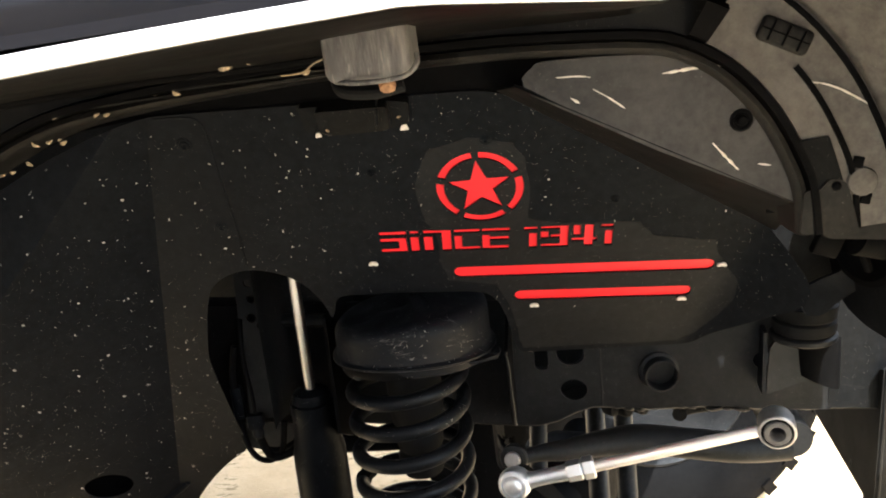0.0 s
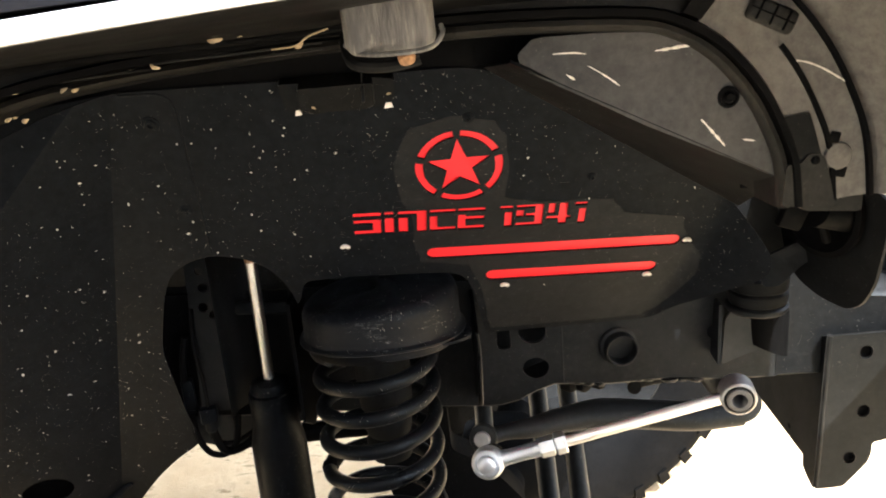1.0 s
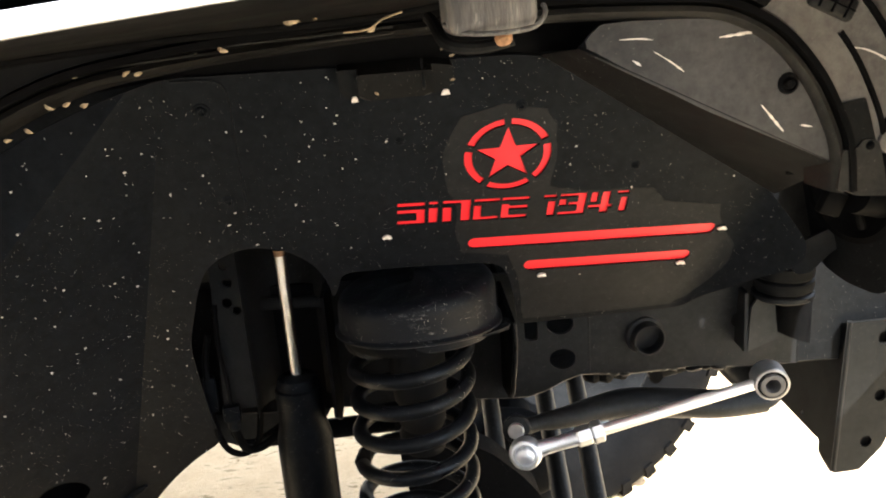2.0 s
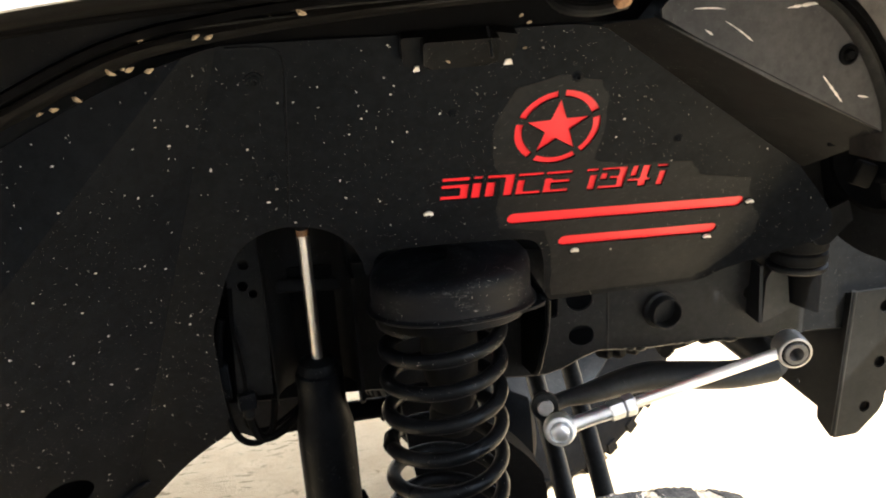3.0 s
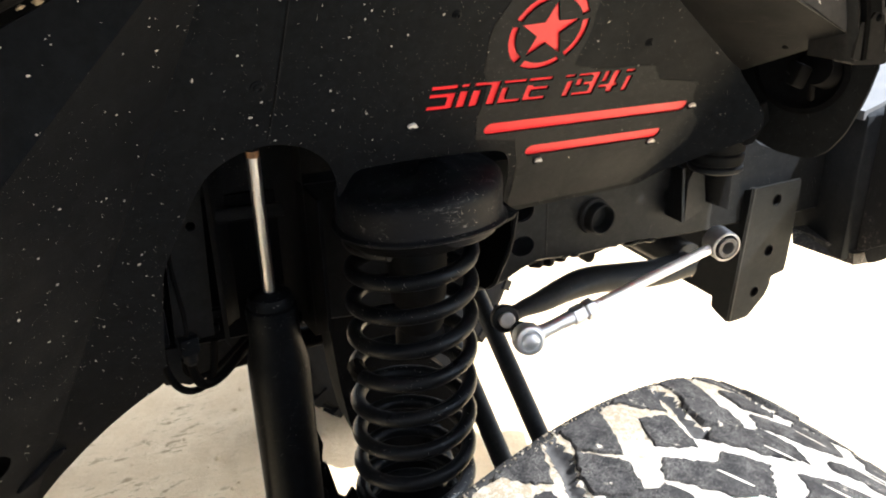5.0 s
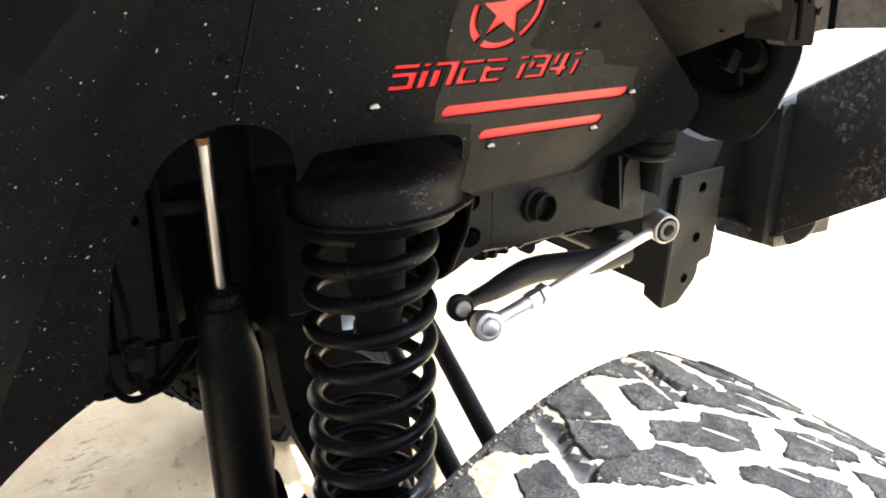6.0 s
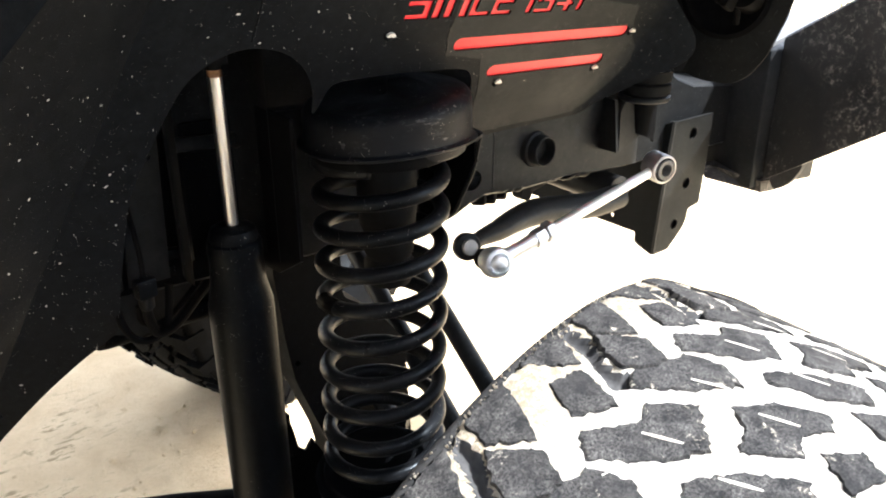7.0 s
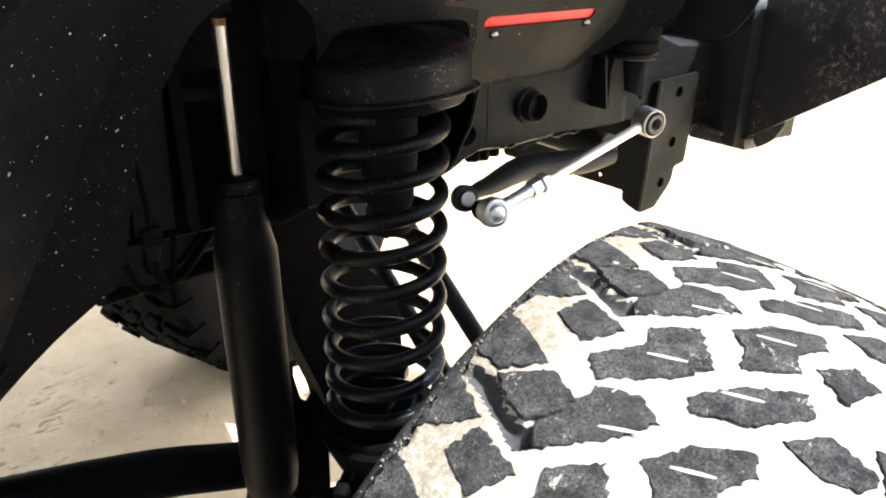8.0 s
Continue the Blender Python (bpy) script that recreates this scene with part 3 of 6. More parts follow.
    for x, z in ((-0.170, 1.072), (-0.014, 1.0065), (0.135, 1.0045), (0.170, 1.0445)):
        bm = bmesh.new()
        dome(bm, on_panel(x, z, 0.0), -BACK, 0.0052, 0.0028)
        bolt = part("bolt", bm, PANEL, fender)
        bm = bmesh.new()
        arc = [(math.cos(t), math.sin(t)) for t in (0.2 + 2.6 * k / 8 for k in range(9))]
        sheet(bm, [(x + 0.0050 * a, z + 0.0050 * b * SLOPE) for a, b in arc] + [(x + 0.0018 * a, z + 0.0016 * b * SLOPE) for a, b in reversed(arc)], [], panel_where(0.0034, 0.0022))
        part("chip", bm, PAINTCHIP, bolt, "white chipped paint")
    # pressed ridge near the arch
    bm = bmesh.new()
    tube(bm, [on_panel(-0.565 + 0.054 * k / 6, 0.687 + 0.035 * k / 6, 0.001) for k in range(7)], [0.002, 0.005, 0.006, 0.006, 0.006, 0.005, 0.002], 10)
    part("pressed_ridge", bm, PANEL, fender)
    # box-shaped recess cover under the top edge
    bm = bmesh.new()
    sheet(bm, soften([(-0.197, 1.243), (-0.195, 1.2225), (-0.188, 1.2185), (-0.112, 1.2185), (-0.105, 1.2225), (-0.103, 1.240), (-0.12, 1.243)], 0.003), [],
          lambda a, b, s: on_panel(a, b, 0.009 if s == 0 else -0.001))
    cover = part("cover", bm, UNDER, fender)
    bm = bmesh.new()
    sheet(bm, soften([(-0.181, 1.243), (-0.180, 1.2225), (-0.174, 1.2195), (-0.126, 1.2200), (-0.121, 1.2225), (-0.120, 1.243)], 0.003), [],
          lambda a, b, s: on_panel(a, b, (0.018 if b > 1.225 else 0.014) if s == 0 else 0.008))
    part("raised_box", bm, UNDER, cover)
    bm = bmesh.new()
    box(bm, pose(-0.1285, on_panel(-0.1285, 1.230).y - 0.021, 1.232, -28, 0, 0), 0.0022, 0.003, 0.026, 0.0008)
    part("rib", bm, FRAME, cover)
    for x, z, w in ((-0.1845, 1.2195, 0.0055), (-0.1100, 1.2195, 0.0075)):
        bm = bmesh.new()
        p = on_panel(x, z, 0.0115)
        sheet(bm, [(-w / 2, -0.0022), (w / 2, -0.0018), (w * 0.3, 0.0024), (-w * 0.25, 0.0022)], [], flat(p, (1, 0, 0), (0, -0.3, 1), 0.002))
        part("worn_tab", bm, MUDDY, cover, "pale worn tab")
    # splashes of dried mud large enough to stand proud
    rng = random.Random(11)
    bm = bmesh.new()
    made = 0
    while made < 420:
        x, z = rng.uniform(-0.62, 0.22), rng.uniform(0.72, 1.235)
        if not inside((x, z), PANEL_EDGE) or any(inside((x, z), c) for c in cuts + [hole]):
            continue
        if x > -0.2 and rng.random() < 0.75:
            continue
        r = rng.choice((0.00015, 0.0002, 0.0002, 0.00025, 0.0003, 0.0004, 0.0007)) * (1.25 if x < -0.3 else 1.0)
        turn, long = rng.uniform(0, math.tau), rng.uniform(1.0, 2.2)
        ring = []
        for k in range(7):
            t = math.tau * k / 7
            a, b = r * long * math.cos(t) * rng.uniform(0.7, 1.2), r * math.sin(t) * rng.uniform(0.7, 1.2)
            ring.append(bm.verts.new(on_panel(x + a * math.cos(turn) - b * math.sin(turn), z + a * math.sin(turn) + b * math.cos(turn), 0.0003)))
        top = bm.verts.new(on_panel(x, z, 0.0008))
        for k in range(7):
            bm.faces.new((ring[k], ring[(k + 1) % 7], top))
        made += 1
    ob = part("mud_splash", bm, MUDDY, fender, "pale dried mud splashes")
    ob["kind"] = "stuff"


def smooth_path2(pts, steps=6):
    return [(p.x, p.y) for p in smooth_path([(a, b, 0) for a, b in pts], steps)]


make_panel()


# ---------------------------------------------------------------- front liner plate and fender flare
def make_liner():
    liner = thing("fender_liner", (0.1, 0.62, 1.1), "dusty black plastic fender liner plate with scratches and a bolt", "fender liner")
    arc = smooth_path2([(-0.008, 1.2490), (-0.001, 1.2555), (0.012, 1.260), (0.081, 1.258), (0.115, 1.250), (0.145, 1.231), (0.168, 1.204), (0.187, 1.172), (0.198, 1.149)])
    edge = arc + [(0.198, 1.138), (0.190, 1.1385), (0.156, 1.1555), (0.086, 1.1890), (0.052, 1.2075), (0.019, 1.2250), (-0.006, 1.2390)]
    bm = bmesh.new()
    sheet(bm, edge, [], lambda a, b, s: Vector((a, 0.603 + 0.0025 * s + 0.05 * max(0, 0.02 - a), b)))
    part("plate", bm, PLATE, liner)
    # the slanting channel between the plate and the leaning panel
    bm = bmesh.new()
    rows = []
    for k in range(13):
        f = k / 12
        lo = Vector((-0.030 + 0.242 * f, 0, 1.238 - 0.155 * f))
        lo.y = panel_y(lo.x, lo.z) - 0.001
        hi = Vector((-0.014 + 0.206 * f, 0.6030, 1.2432 - 0.1060 * f))
        rows.append([lo + Vector((0, 0.004, 0)), lo, lo.lerp(hi, 0.35), lo.lerp(hi, 0.75), lo.lerp(hi, 0.92) + Vector((0, -0.0006, 0)), hi + Vector((0, -0.0004, 0.0005)), hi + Vector((0, 0.0010, 0.003))])
    sweep(bm, rows)
    part("channel", bm, CHANNEL, liner)
    bm = bmesh.new()
    tube(bm, [r[2] + Vector((0, -0.001, 0.002)) for r in rows[4:]], 0.0012, 8)
    part("rib", bm, PANEL, liner)
    bm = bmesh.new()
    lathe(bm, [(0.0085, 0.0), (0.0080, 0.0012), (0.0062, 0.0014), (0.0058, 0.0004), (0.0042, 0.0004), (0.0040, 0.0032), (0.0030, 0.0045), (0.0004, 0.0046)], (0.149, 0.6028, 1.205), (0, -1, 0), 20)
    bolt = part("bolt", bm, GROOVE, liner, "black bolt in a round recess")
    # pale scuffs scratched into the plate
    rng = random.Random(2)
    for pts, wide in (([(0.016, 1.2475), (0.032, 1.2472), (0.043, 1.2455)], 0.0007), ([(0.043, 1.237), (0.055, 1.229), (0.066, 1.2205)], 0.0009), ([(0.027, 1.232), (0.034, 1.2275)], 0.0008),
                      ([(0.093, 1.2435), (0.105, 1.2445), (0.120, 1.2455), (0.142, 1.2450)], 0.0013), ([(0.128, 1.190), (0.137, 1.180), (0.147, 1.168)], 0.0012), ([(0.160, 1.172), (0.170, 1.170)], 0.0009)):
        bm = bmesh.new()
        path = smooth_path([(x + rng.uniform(-.0006, .0006), 0.6027, z) for x, z in pts], 5)
        tube(bm, path, [wide * (0.35 + rng.random()) * math.sin(math.pi * (i + 0.6) / (len(path) + 0.4)) for i in range(len(path))], 6, True, 0.5, (0, 1, 0))
        part("scratch", bm, MUDDY, liner, "pale scratch")
    return liner


make_liner()

# the arch in plan (x, z), from the rear, over the top, down at the front
ARCH = [(-0.95, 1.02), (-0.75, 1.10), (-0.60, 1.165), (-0.50, 1.205), (-0.40, 1.2475), (-0.32, 1.262), (-0.24, 1.269), (-0.15, 1.2745), (-0.053, 1.2765), (0.005, 1.2755), (0.080, 1.2705), (0.114, 1.2605), (0.144, 1.2405),
        (0.171, 1.2085), (0.190, 1.172), (0.197, 1.149), (0.2005, 1.117)]


def arch_frames(steps=5):
    path = smooth_path([(x, 0, z) for x, z in ARCH], steps)
    out = []
    for i, p in enumerate(path):
        d = (path[min(i + 1, len(path) - 1)] - path[max(i - 1, 0)]).normalized()
        out.append((p, Vector((-d.z, 0, d.x))))
    return out


def band(profile, first=0, last=None, steps=5):
    """Skins profile points (out along the arch normal, y) along the arch."""
    bm = bmesh.new()
    fr = arch_frames(steps)[first:last]
    return sweep(bm, [[p + n * o + Vector((0, y, 0)) for o, y in (profile(p) if callable(profile) else profile)] for p, n in fr])


def make_flare():
    flare = thing("fender_flare", (0.0, 0.45, 1.1), "wide black plastic fender flare, outer edge coloured pale for sun glare", "fender flare")
    # sealing groove, raised lips and the inner wall
    part("seal", band([(0.006, 0.605), (0.004, 0.592), (-0.001, 0.592), (-0.003, 0.605)]), GROOVE, flare, "black rubber seal")
    lips = [(-0.0025, 0.61), (-0.0035, 0.5965), (-0.0075, 0.5945), (-0.0105, 0.598), (-0.0125, 0.606), (-0.014, 0.640)]
    part("inner_lip", band(lips, 0, 41), UNDER, flare)
    part("inner_lip", band(lips, 40), PLASTIC, flare)
    bm = bmesh.new()
    tube(bm, [(x, 0.592, groove_z(x) + 0.0005) for x in (-0.95 + 0.05 * k for k in range(18))], 0.0036, 10)
    part("groove", bm, GROOVE, flare)
    for drop, r in ((0.0085, 0.0013), (0.0130, 0.0011)):
        bm = bmesh.new()
        tube(bm, [(x, 0.5965, groove_z(x) - drop) for x in (-0.36 + 0.03 * k for k in range(8))], r, 8)
        part("ridge", bm, PLASTIC, flare)

    # downward part coloured dark for shade, front part lightened as the lit, dusty side
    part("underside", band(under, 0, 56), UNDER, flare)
    part("front_panel", band(under, 56), FRONT, flare, "dusty front section, coloured lighter for the light it faces")
    part("section_seam", band([(0.005, 0.602), (0.007, 0.592), (0.030, 0.575), (0.034, 0.585)], 54, 57), GROOVE, flare)
    part("front_seam", band([(0.0275, 0.600), (0.0282, 0.5950), (0.0318, 0.5950), (0.0325, 0.600)], 63), GROOVE, flare)
    part("outer_seam", band([(0.0545, 0.600), (0.0555, 0.592), (0.0580, 0.590), (0.0590, 0.598)], 58), GROOVE, flare)
    # lip strip in the pale glare colour rather than the flare's black
    part("outer_lip", band(lambda p: rim(p)), LIP, flare, "outer edge coloured pale for sun glare")
    return flare


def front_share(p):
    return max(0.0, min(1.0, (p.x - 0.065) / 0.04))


def groove_z(x):
    """Height of the straight groove above the arch."""
    knots = [(-2.0, 1.16), (-0.60, 1.253), (-0.40, 1.2676), (-0.30, 1.2735), (-0.20, 1.2762), (-0.15, 1.2785), (-0.05, 1.2890), (0.10, 1.290), (1.0, 1.29)]
    for (a, za), (b, zb) in zip(knots, knots[1:]):
        if x <= b:
            return za + (zb - za) * (x - a) / (b - a)
    return 1.29


def rim_at(p):
    """Height of the outer edge over the arch, and how far out it stands."""
    x = p.x + 0.048
    z = 1.2985 + 0.055 * x - 0.08 * x * x if x < 0 else 1.2985 - 0.082 * x
    return z - p.z


def under(p):
    f = front_share(p)
    up = rim_at(p)
    g = groove_z(p.x) - p.z
    top = [(0.005, 0.604), (0.006, 0.5975), (g - 0.003, 0.597), (g + 0.002, 0.588), (g + (up - g) * 0.6, 0.50), (up - 0.001, 0.348), (up + 0.0005, 0.3445)]
    front = [(0.005, 0.604), (0.006, 0.5975), (0.020, 0.597), (0.045, 0.5978), (0.060, 0.595), (0.090, 0.550), (0.112, 0.360)]
    return [(a[0] * (1 - f) + b[0] * f, a[1] * (1 - f) + b[1] * f) for a, b in zip(top, front)]


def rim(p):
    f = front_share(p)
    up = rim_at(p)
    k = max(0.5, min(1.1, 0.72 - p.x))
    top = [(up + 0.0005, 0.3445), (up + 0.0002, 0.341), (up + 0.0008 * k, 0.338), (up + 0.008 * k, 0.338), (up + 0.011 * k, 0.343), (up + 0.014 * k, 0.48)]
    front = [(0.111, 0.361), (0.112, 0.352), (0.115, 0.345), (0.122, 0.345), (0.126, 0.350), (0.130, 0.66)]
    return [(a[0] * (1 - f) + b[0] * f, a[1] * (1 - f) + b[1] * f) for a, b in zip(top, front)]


make_flare()


# ---------------------------------------------------------------- suspension
AXIS = Vector((-0.157, 0.790, 0))


def make_spring():
    spring = thing("coil_spring", (AXIS.x, AXIS.y, 0.53), "black painted steel coil spring under its cup", "coil spring")
    bm = bmesh.new()
    turns, r = 9.55, 0.0608
    # height of each turn from the bottom: closed ends, wider pitch in the middle
    rise = [0.592, 0.616, 0.651, 0.6905, 0.730, 0.772, 0.8135, 0.852, 0.8895, 0.925, 0.957]
    pts = []
    n = 8 * 48
    for i in range(n + 1):
        f = i / n
        a = math.tau * turns * f + 0.5
        u = min(max(turns * f + 0.45, 0.0), 9.999)
        k = int(u)
        lean = 0.0072 * (1 - f)
        pts.append((AXIS.x - lean + r * math.cos(a), AXIS.y + r * math.sin(a), rise[k] + (rise[k + 1] - rise[k]) * (u - k)))
    tube(bm, pts, 0.0080, 14)
    part("coil", bm, SPRING, spring)
    # a band of old tape and dirt on one turn, and the rubber pads at both ends
    k = 5 * 39 + 21
    for first, length, thick in ((k, 4, 0.0090),):
        bm = bmesh.new()
        tube(bm, pts[first:first + length], [thick + 0.0006 * (-1) ** i for i in range(length)], 10)
        part("dirt_band", bm, GROOVE, spring, "rough dirt stuck on a coil")
    for z, top in ((0.570, 0.586), (0.957, 0.972)):
        bm = bmesh.new()
        c = Vector((AXIS.x, AXIS.y, 0)) + (Vector((-0.007, 0, 0)) if z < 0.8 else Vector((0, 0, 0)))
        lathe(bm, [(0.048, z), (0.069, z), (0.071, z + 0.003), (0.071, top - 0.003), (0.069, top), (0.048, top), (0.048, z)], c, (0, 0, 1), 36, None, False)
        part("rubber_pad", bm, AXLE_SHADE, spring, "black rubber pad")
    return spring


def make_cup():
    cup = thing("spring_cup", (AXIS.x, AXIS.y, 0.95), "scuffed black pressed-steel spring cup with a flanged rim", "spring cup")
    c = Vector((-0.146, 0.792, 0.0))

    def tilt(r, h, a):
        # flattened at the front; the crown leans, the rim arches a little
        front, up = max(0.0, -math.sin(a)), max(0.0, min(1.0, (h - 0.966) / 0.045))
        return r * (1 - 0.055 * front * front + 0.008 * math.cos(3 * a + 1)), h + 0.007 * math.cos(a) * up + 0.006 * front * front * (1 - up)

    bm = bmesh.new()
    lathe(bm, [(0.060, 0.951), (0.0735, 0.952), (0.0765, 0.9545), (0.0775, 0.9590), (0.0780, 0.9630), (0.0860, 0.9648), (0.0884, 0.9662), (0.0884, 0.9682), (0.0862, 0.9693), (0.0840, 0.9712), (0.0831, 0.9745),
               (0.0829, 0.984), (0.0829, 0.995), (0.0825, 1.0010), (0.0808, 1.0062), (0.0775, 1.0097), (0.0730, 1.0120), (0.0690, 1.0130), (0.0635, 1.0136),
               (0.0560, 1.0146), (0.0500, 1.0158), (0.0440, 1.0172), (0.0350, 1.0180), (0.0200, 1.0180), (0.001, 1.0180)],
          c, (0, 0, 1), 128, tilt, False)
    for v in bm.verts:
        k = noise.noise(v.co * 26) * 0.0008 + noise.noise(v.co * 75) * 0.0005
        d = Vector((v.co.x - c.x, v.co.y - c.y, 0.25)).normalized()
        if v.co.z > 0.975:
            v.co += d * k
        # dents in the crown, a crease on the shoulder and a kinked crest
        for px, py, pz, reach, depth in ((-0.150, 0.752, 1.016, 0.022, 0.0032), (-0.195, 0.765, 1.010, 0.020, 0.0028), (-0.105, 0.738, 1.010, 0.018, 0.0018)):
            far = (v.co - Vector((px, py, pz))).length / reach
            if far < 1:
                v.co.z -= depth * (1 - far * far) ** 2
        crest = math.hypot((v.co.x + 0.131 + 0.25 * (v.co.y - 0.777)) / 0.011, (v.co.y - 0.774) / 0.026)
        if v.co.z > 1.008 and crest < 1:
            v.co.z += 0.0065 * (1 - crest) ** 1.3
    part("shell", bm, CUP, cup)
    bm = bmesh.new()
    sheet(bm, soften([(-0.012, -0.016), (0.018, -0.013), (0.031, -0.008), (0.034, 0.002), (0.024, 0.016), (-0.010, 0.03)], 0.005), [], flat((-0.085, 0.762, 0.9645), (0.93, 0.10, 0.05), (0.0, 0.98, 0.15), 0.003))
    part("flange_tab", bm, CUP, cup)
    bm = bmesh.new()
    tube(bm, [(-0.066, 0.764, 0.9615), (-0.057, 0.762, 0.9625), (-0.0555, 0.776, 0.963)], [0.004, 0.0045, 0.004], 10)
    part("rolled_corner", bm, CUP, cup)
    return cup


def make_bump_stop():
    stop = thing("bump_stop", (AXIS.x, AXIS.y, 0.83), "black ribbed rubber bump stop inside the coil spring", "bump stop")
    bm = bmesh.new()
    lathe(bm, [(0.010, 0.815), (0.022, 0.817), (0.026, 0.826), (0.026, 0.840), (0.0225, 0.846), (0.026, 0.853), (0.026, 0.868), (0.024, 0.874), (0.028, 0.880), (0.030, 0.90), (0.030, 0.952)], AXIS + Vector((0.006, 0, 0)), (0, 0, 1), 28)
    part("cushion", bm, RUBBER, stop)
    return stop


def make_shock():
    top, bottom = Vector((-0.290, 0.853, 1.040)), Vector((-0.2885, 0.851, 0.47))
    d = (top - bottom).normalized()
    shock = thing("shock_absorber", tuple(bottom), "black shock absorber with a bare polished piston rod", "shock absorber")
    at = lambda z: bottom + d * ((z - bottom.z) / d.z)
    bm = bmesh.new()
    tube(bm, [at(0.87), at(1.036)], 0.0064, 20)
    part("piston_rod", bm, CHROME, shock, "polished chrome piston rod")
    bm = bmesh.new()
    tube(bm, [at(1.0355), at(1.042)], 0.0066, 18)
    part("top_collar", bm, WOOD_RUST, shock, "rusty brown collar")
    bm = bmesh.new()
    tube(bm, [at(1.042), at(1.046), at(1.047), at(1.075)], [0.0066, 0.0066, 0.013, 0.013], 18)
    part("top_bushing", bm, RUBBER, shock)
    bm = bmesh.new()
    lathe(bm, [(0.0070, 0.424), (0.013, 0.424), (0.0215, 0.420), (0.0235, 0.414), (0.0235, 0.409), (0.0262, 0.407), (0.0268, 0.400), (0.0268, 0.395), (0.0262, 0.392), (0.0270, 0.366), (0.0322, 0.342), (0.0326, 0.325),
               (0.0326, 0.06), (0.0300, 0.035), (0.020, 0.022), (0.012, 0.018)], bottom, d, 32)
    body = part("body", bm, SHOCK, shock)
    bm = bmesh.new()
    tube(bm, [at(0.475) + Vector((0, -0.03, 0)), at(0.475) + Vector((0, 0.03, 0))], 0.022, 18)
    part("lower_eye", bm, RUBBER, shock)
    # brackets down the side of the body
    for z in (0.62, 0.655, 0.60):
        bm = bmesh.new()
        box(bm, Matrix.Translation(at(z) + Vector((0.033, -0.004, 0))), 0.008, 0.010, 0.014, 0.002)
        part("clip", bm, GROOVE, body)
    return shock


make_spring()
make_cup()
make_bump_stop()
make_shock()


# ---------------------------------------------------------------- chassis
def rail_y(x):
    return 0.868 - 0.10 * (x - 0.024)


def rail_low(x):
    """Height of the rail's lower edge, which steps up ahead of the spring."""
    f = max(0.0, min(1.0, (x + 0.02) / 0.075))
    return 0.8235 + 0.0235 * f * f * (3 - 2 * f)


def make_rail():
    rail = thing("frame_rail", (0.0, 0.92, 0.82), "black painted chassis rail with round holes and a stub pipe", "chassis rail")
    low = []
    rng = random.Random(7)
    for i in range(90):
        x = -1.4 + 1.92 * i / 89
        low.append((x, rail_low(x) + 0.0014 * math.sin(x * 43) + rng.uniform(-0.0007, 0.0007)))
    holes = [circle(0.024, 0.869, 0.0155, 20, 0.0135), circle(0.022, 0.915, 0.016, 20, 0.014), soften([(-0.020, 0.895), (-0.004, 0.895), (-0.004, 0.928), (-0.020, 0.928)], 0.006), circle(0.232, 0.905, 0.010, 14)]
    bm = bmesh.new()
    sheet(bm, [p for p in low if -0.2435 < p[0] < 0.30] + [(0.30, 0.845), (0.30, 0.979), (0.20, 0.979), (-0.2435, 0.985), (-0.2435, 0.823)], holes, lambda a, b, s: Vector((a, rail_y(a) + 0.004 * s, b)))
    part("web", bm, FRAME, rail)
    # front end of the same web; darker colour stands in for missing shade
    bm = bmesh.new()
    sheet(bm, [(0.3005, 0.845)] + [p for p in low if p[0] > 0.302] + [(0.520, 0.930), (0.400, 0.940), (0.366, 0.953), (0.345, 0.968), (0.328, 0.979), (0.3005, 0.979)], [], lambda a, b, s: Vector((a, rail_y(a) + 0.004 * s, b)))
    part("horn_web", bm, TOWER, rail)
    bm = bmesh.new()
    sweep(bm, [[Vector((x, rail_y(x) + y, z + h)) for y, h in ((0.0, -0.001), (0.003, 0.003), (0.012, 0.006), (0.080, 0.006))] for x, z in ((0.305, 0.979), (0.328, 0.979), (0.345, 0.968), (0.366, 0.953), (0.400, 0.940), (0.520, 0.930))])
    part("horn_top", bm, FRAME, rail)
    # rear run of the same web, coloured darker for the shade behind the panel
    bm = bmesh.new()
    sheet(bm, [(-1.4, 0.823), (-0.2475, 0.823), (-0.2475, 0.985), (-1.4, 0.985)], [], lambda a, b, s: Vector((a, rail_y(a) + 0.004 * s, b)))
    part("rear_web", bm, AXLE_SHADE, rail)
    bm = bmesh.new()
    sweep(bm, [[Vector((x, rail_y(x) + 0.0005, z)), Vector((x, rail_y(x) + 0.005, z - 0.004)), Vector((x, rail_y(x) + 0.075, z - 0.004)), Vector((x, rail_y(x) + 0.080, z + 0.004)), Vector((x, rail_y(x) + 0.080, 0.97))] for x, z in low])
    part("lower_flange", bm, FRAME, rail)
    # weld line and seam between front and rear rail sections
    bm = bmesh.new()
    tube(bm, [Vector((0.056, rail_y(0.056) + 0.0014, z)) for z in (0.848, 0.86, 0.90, 0.95)], 0.0020, 8)
    part("weld_seam", bm, FRAME, rail)
    for i in range(15):
        x = 0.066 + 0.0118 * i + rng.uniform(-.004, .004)
        bm = bmesh.new()
        dome(bm, (x, rail_y(x) + rng.uniform(0.006, 0.018), rail_low(x) - 0.002), (rng.uniform(-.2, .2), -0.25, -1), rng.uniform(0.006, 0.011), rng.uniform(0.003, 0.0085), 10)
        part("weld_bead", bm, FRAME, rail)
    bm = bmesh.new()
    o = Vector((0.121, rail_y(0.121), 0.8935))
    lathe(bm, [(0.0235, 0.0), (0.0225, 0.003), (0.0192, 0.0045), (0.0190, 0.017), (0.0180, 0.0182), (0.0168, 0.0175), (0.0163, -0.06), (0.001, -0.06)], o, (0.05, -1, 0), 30, None, False)
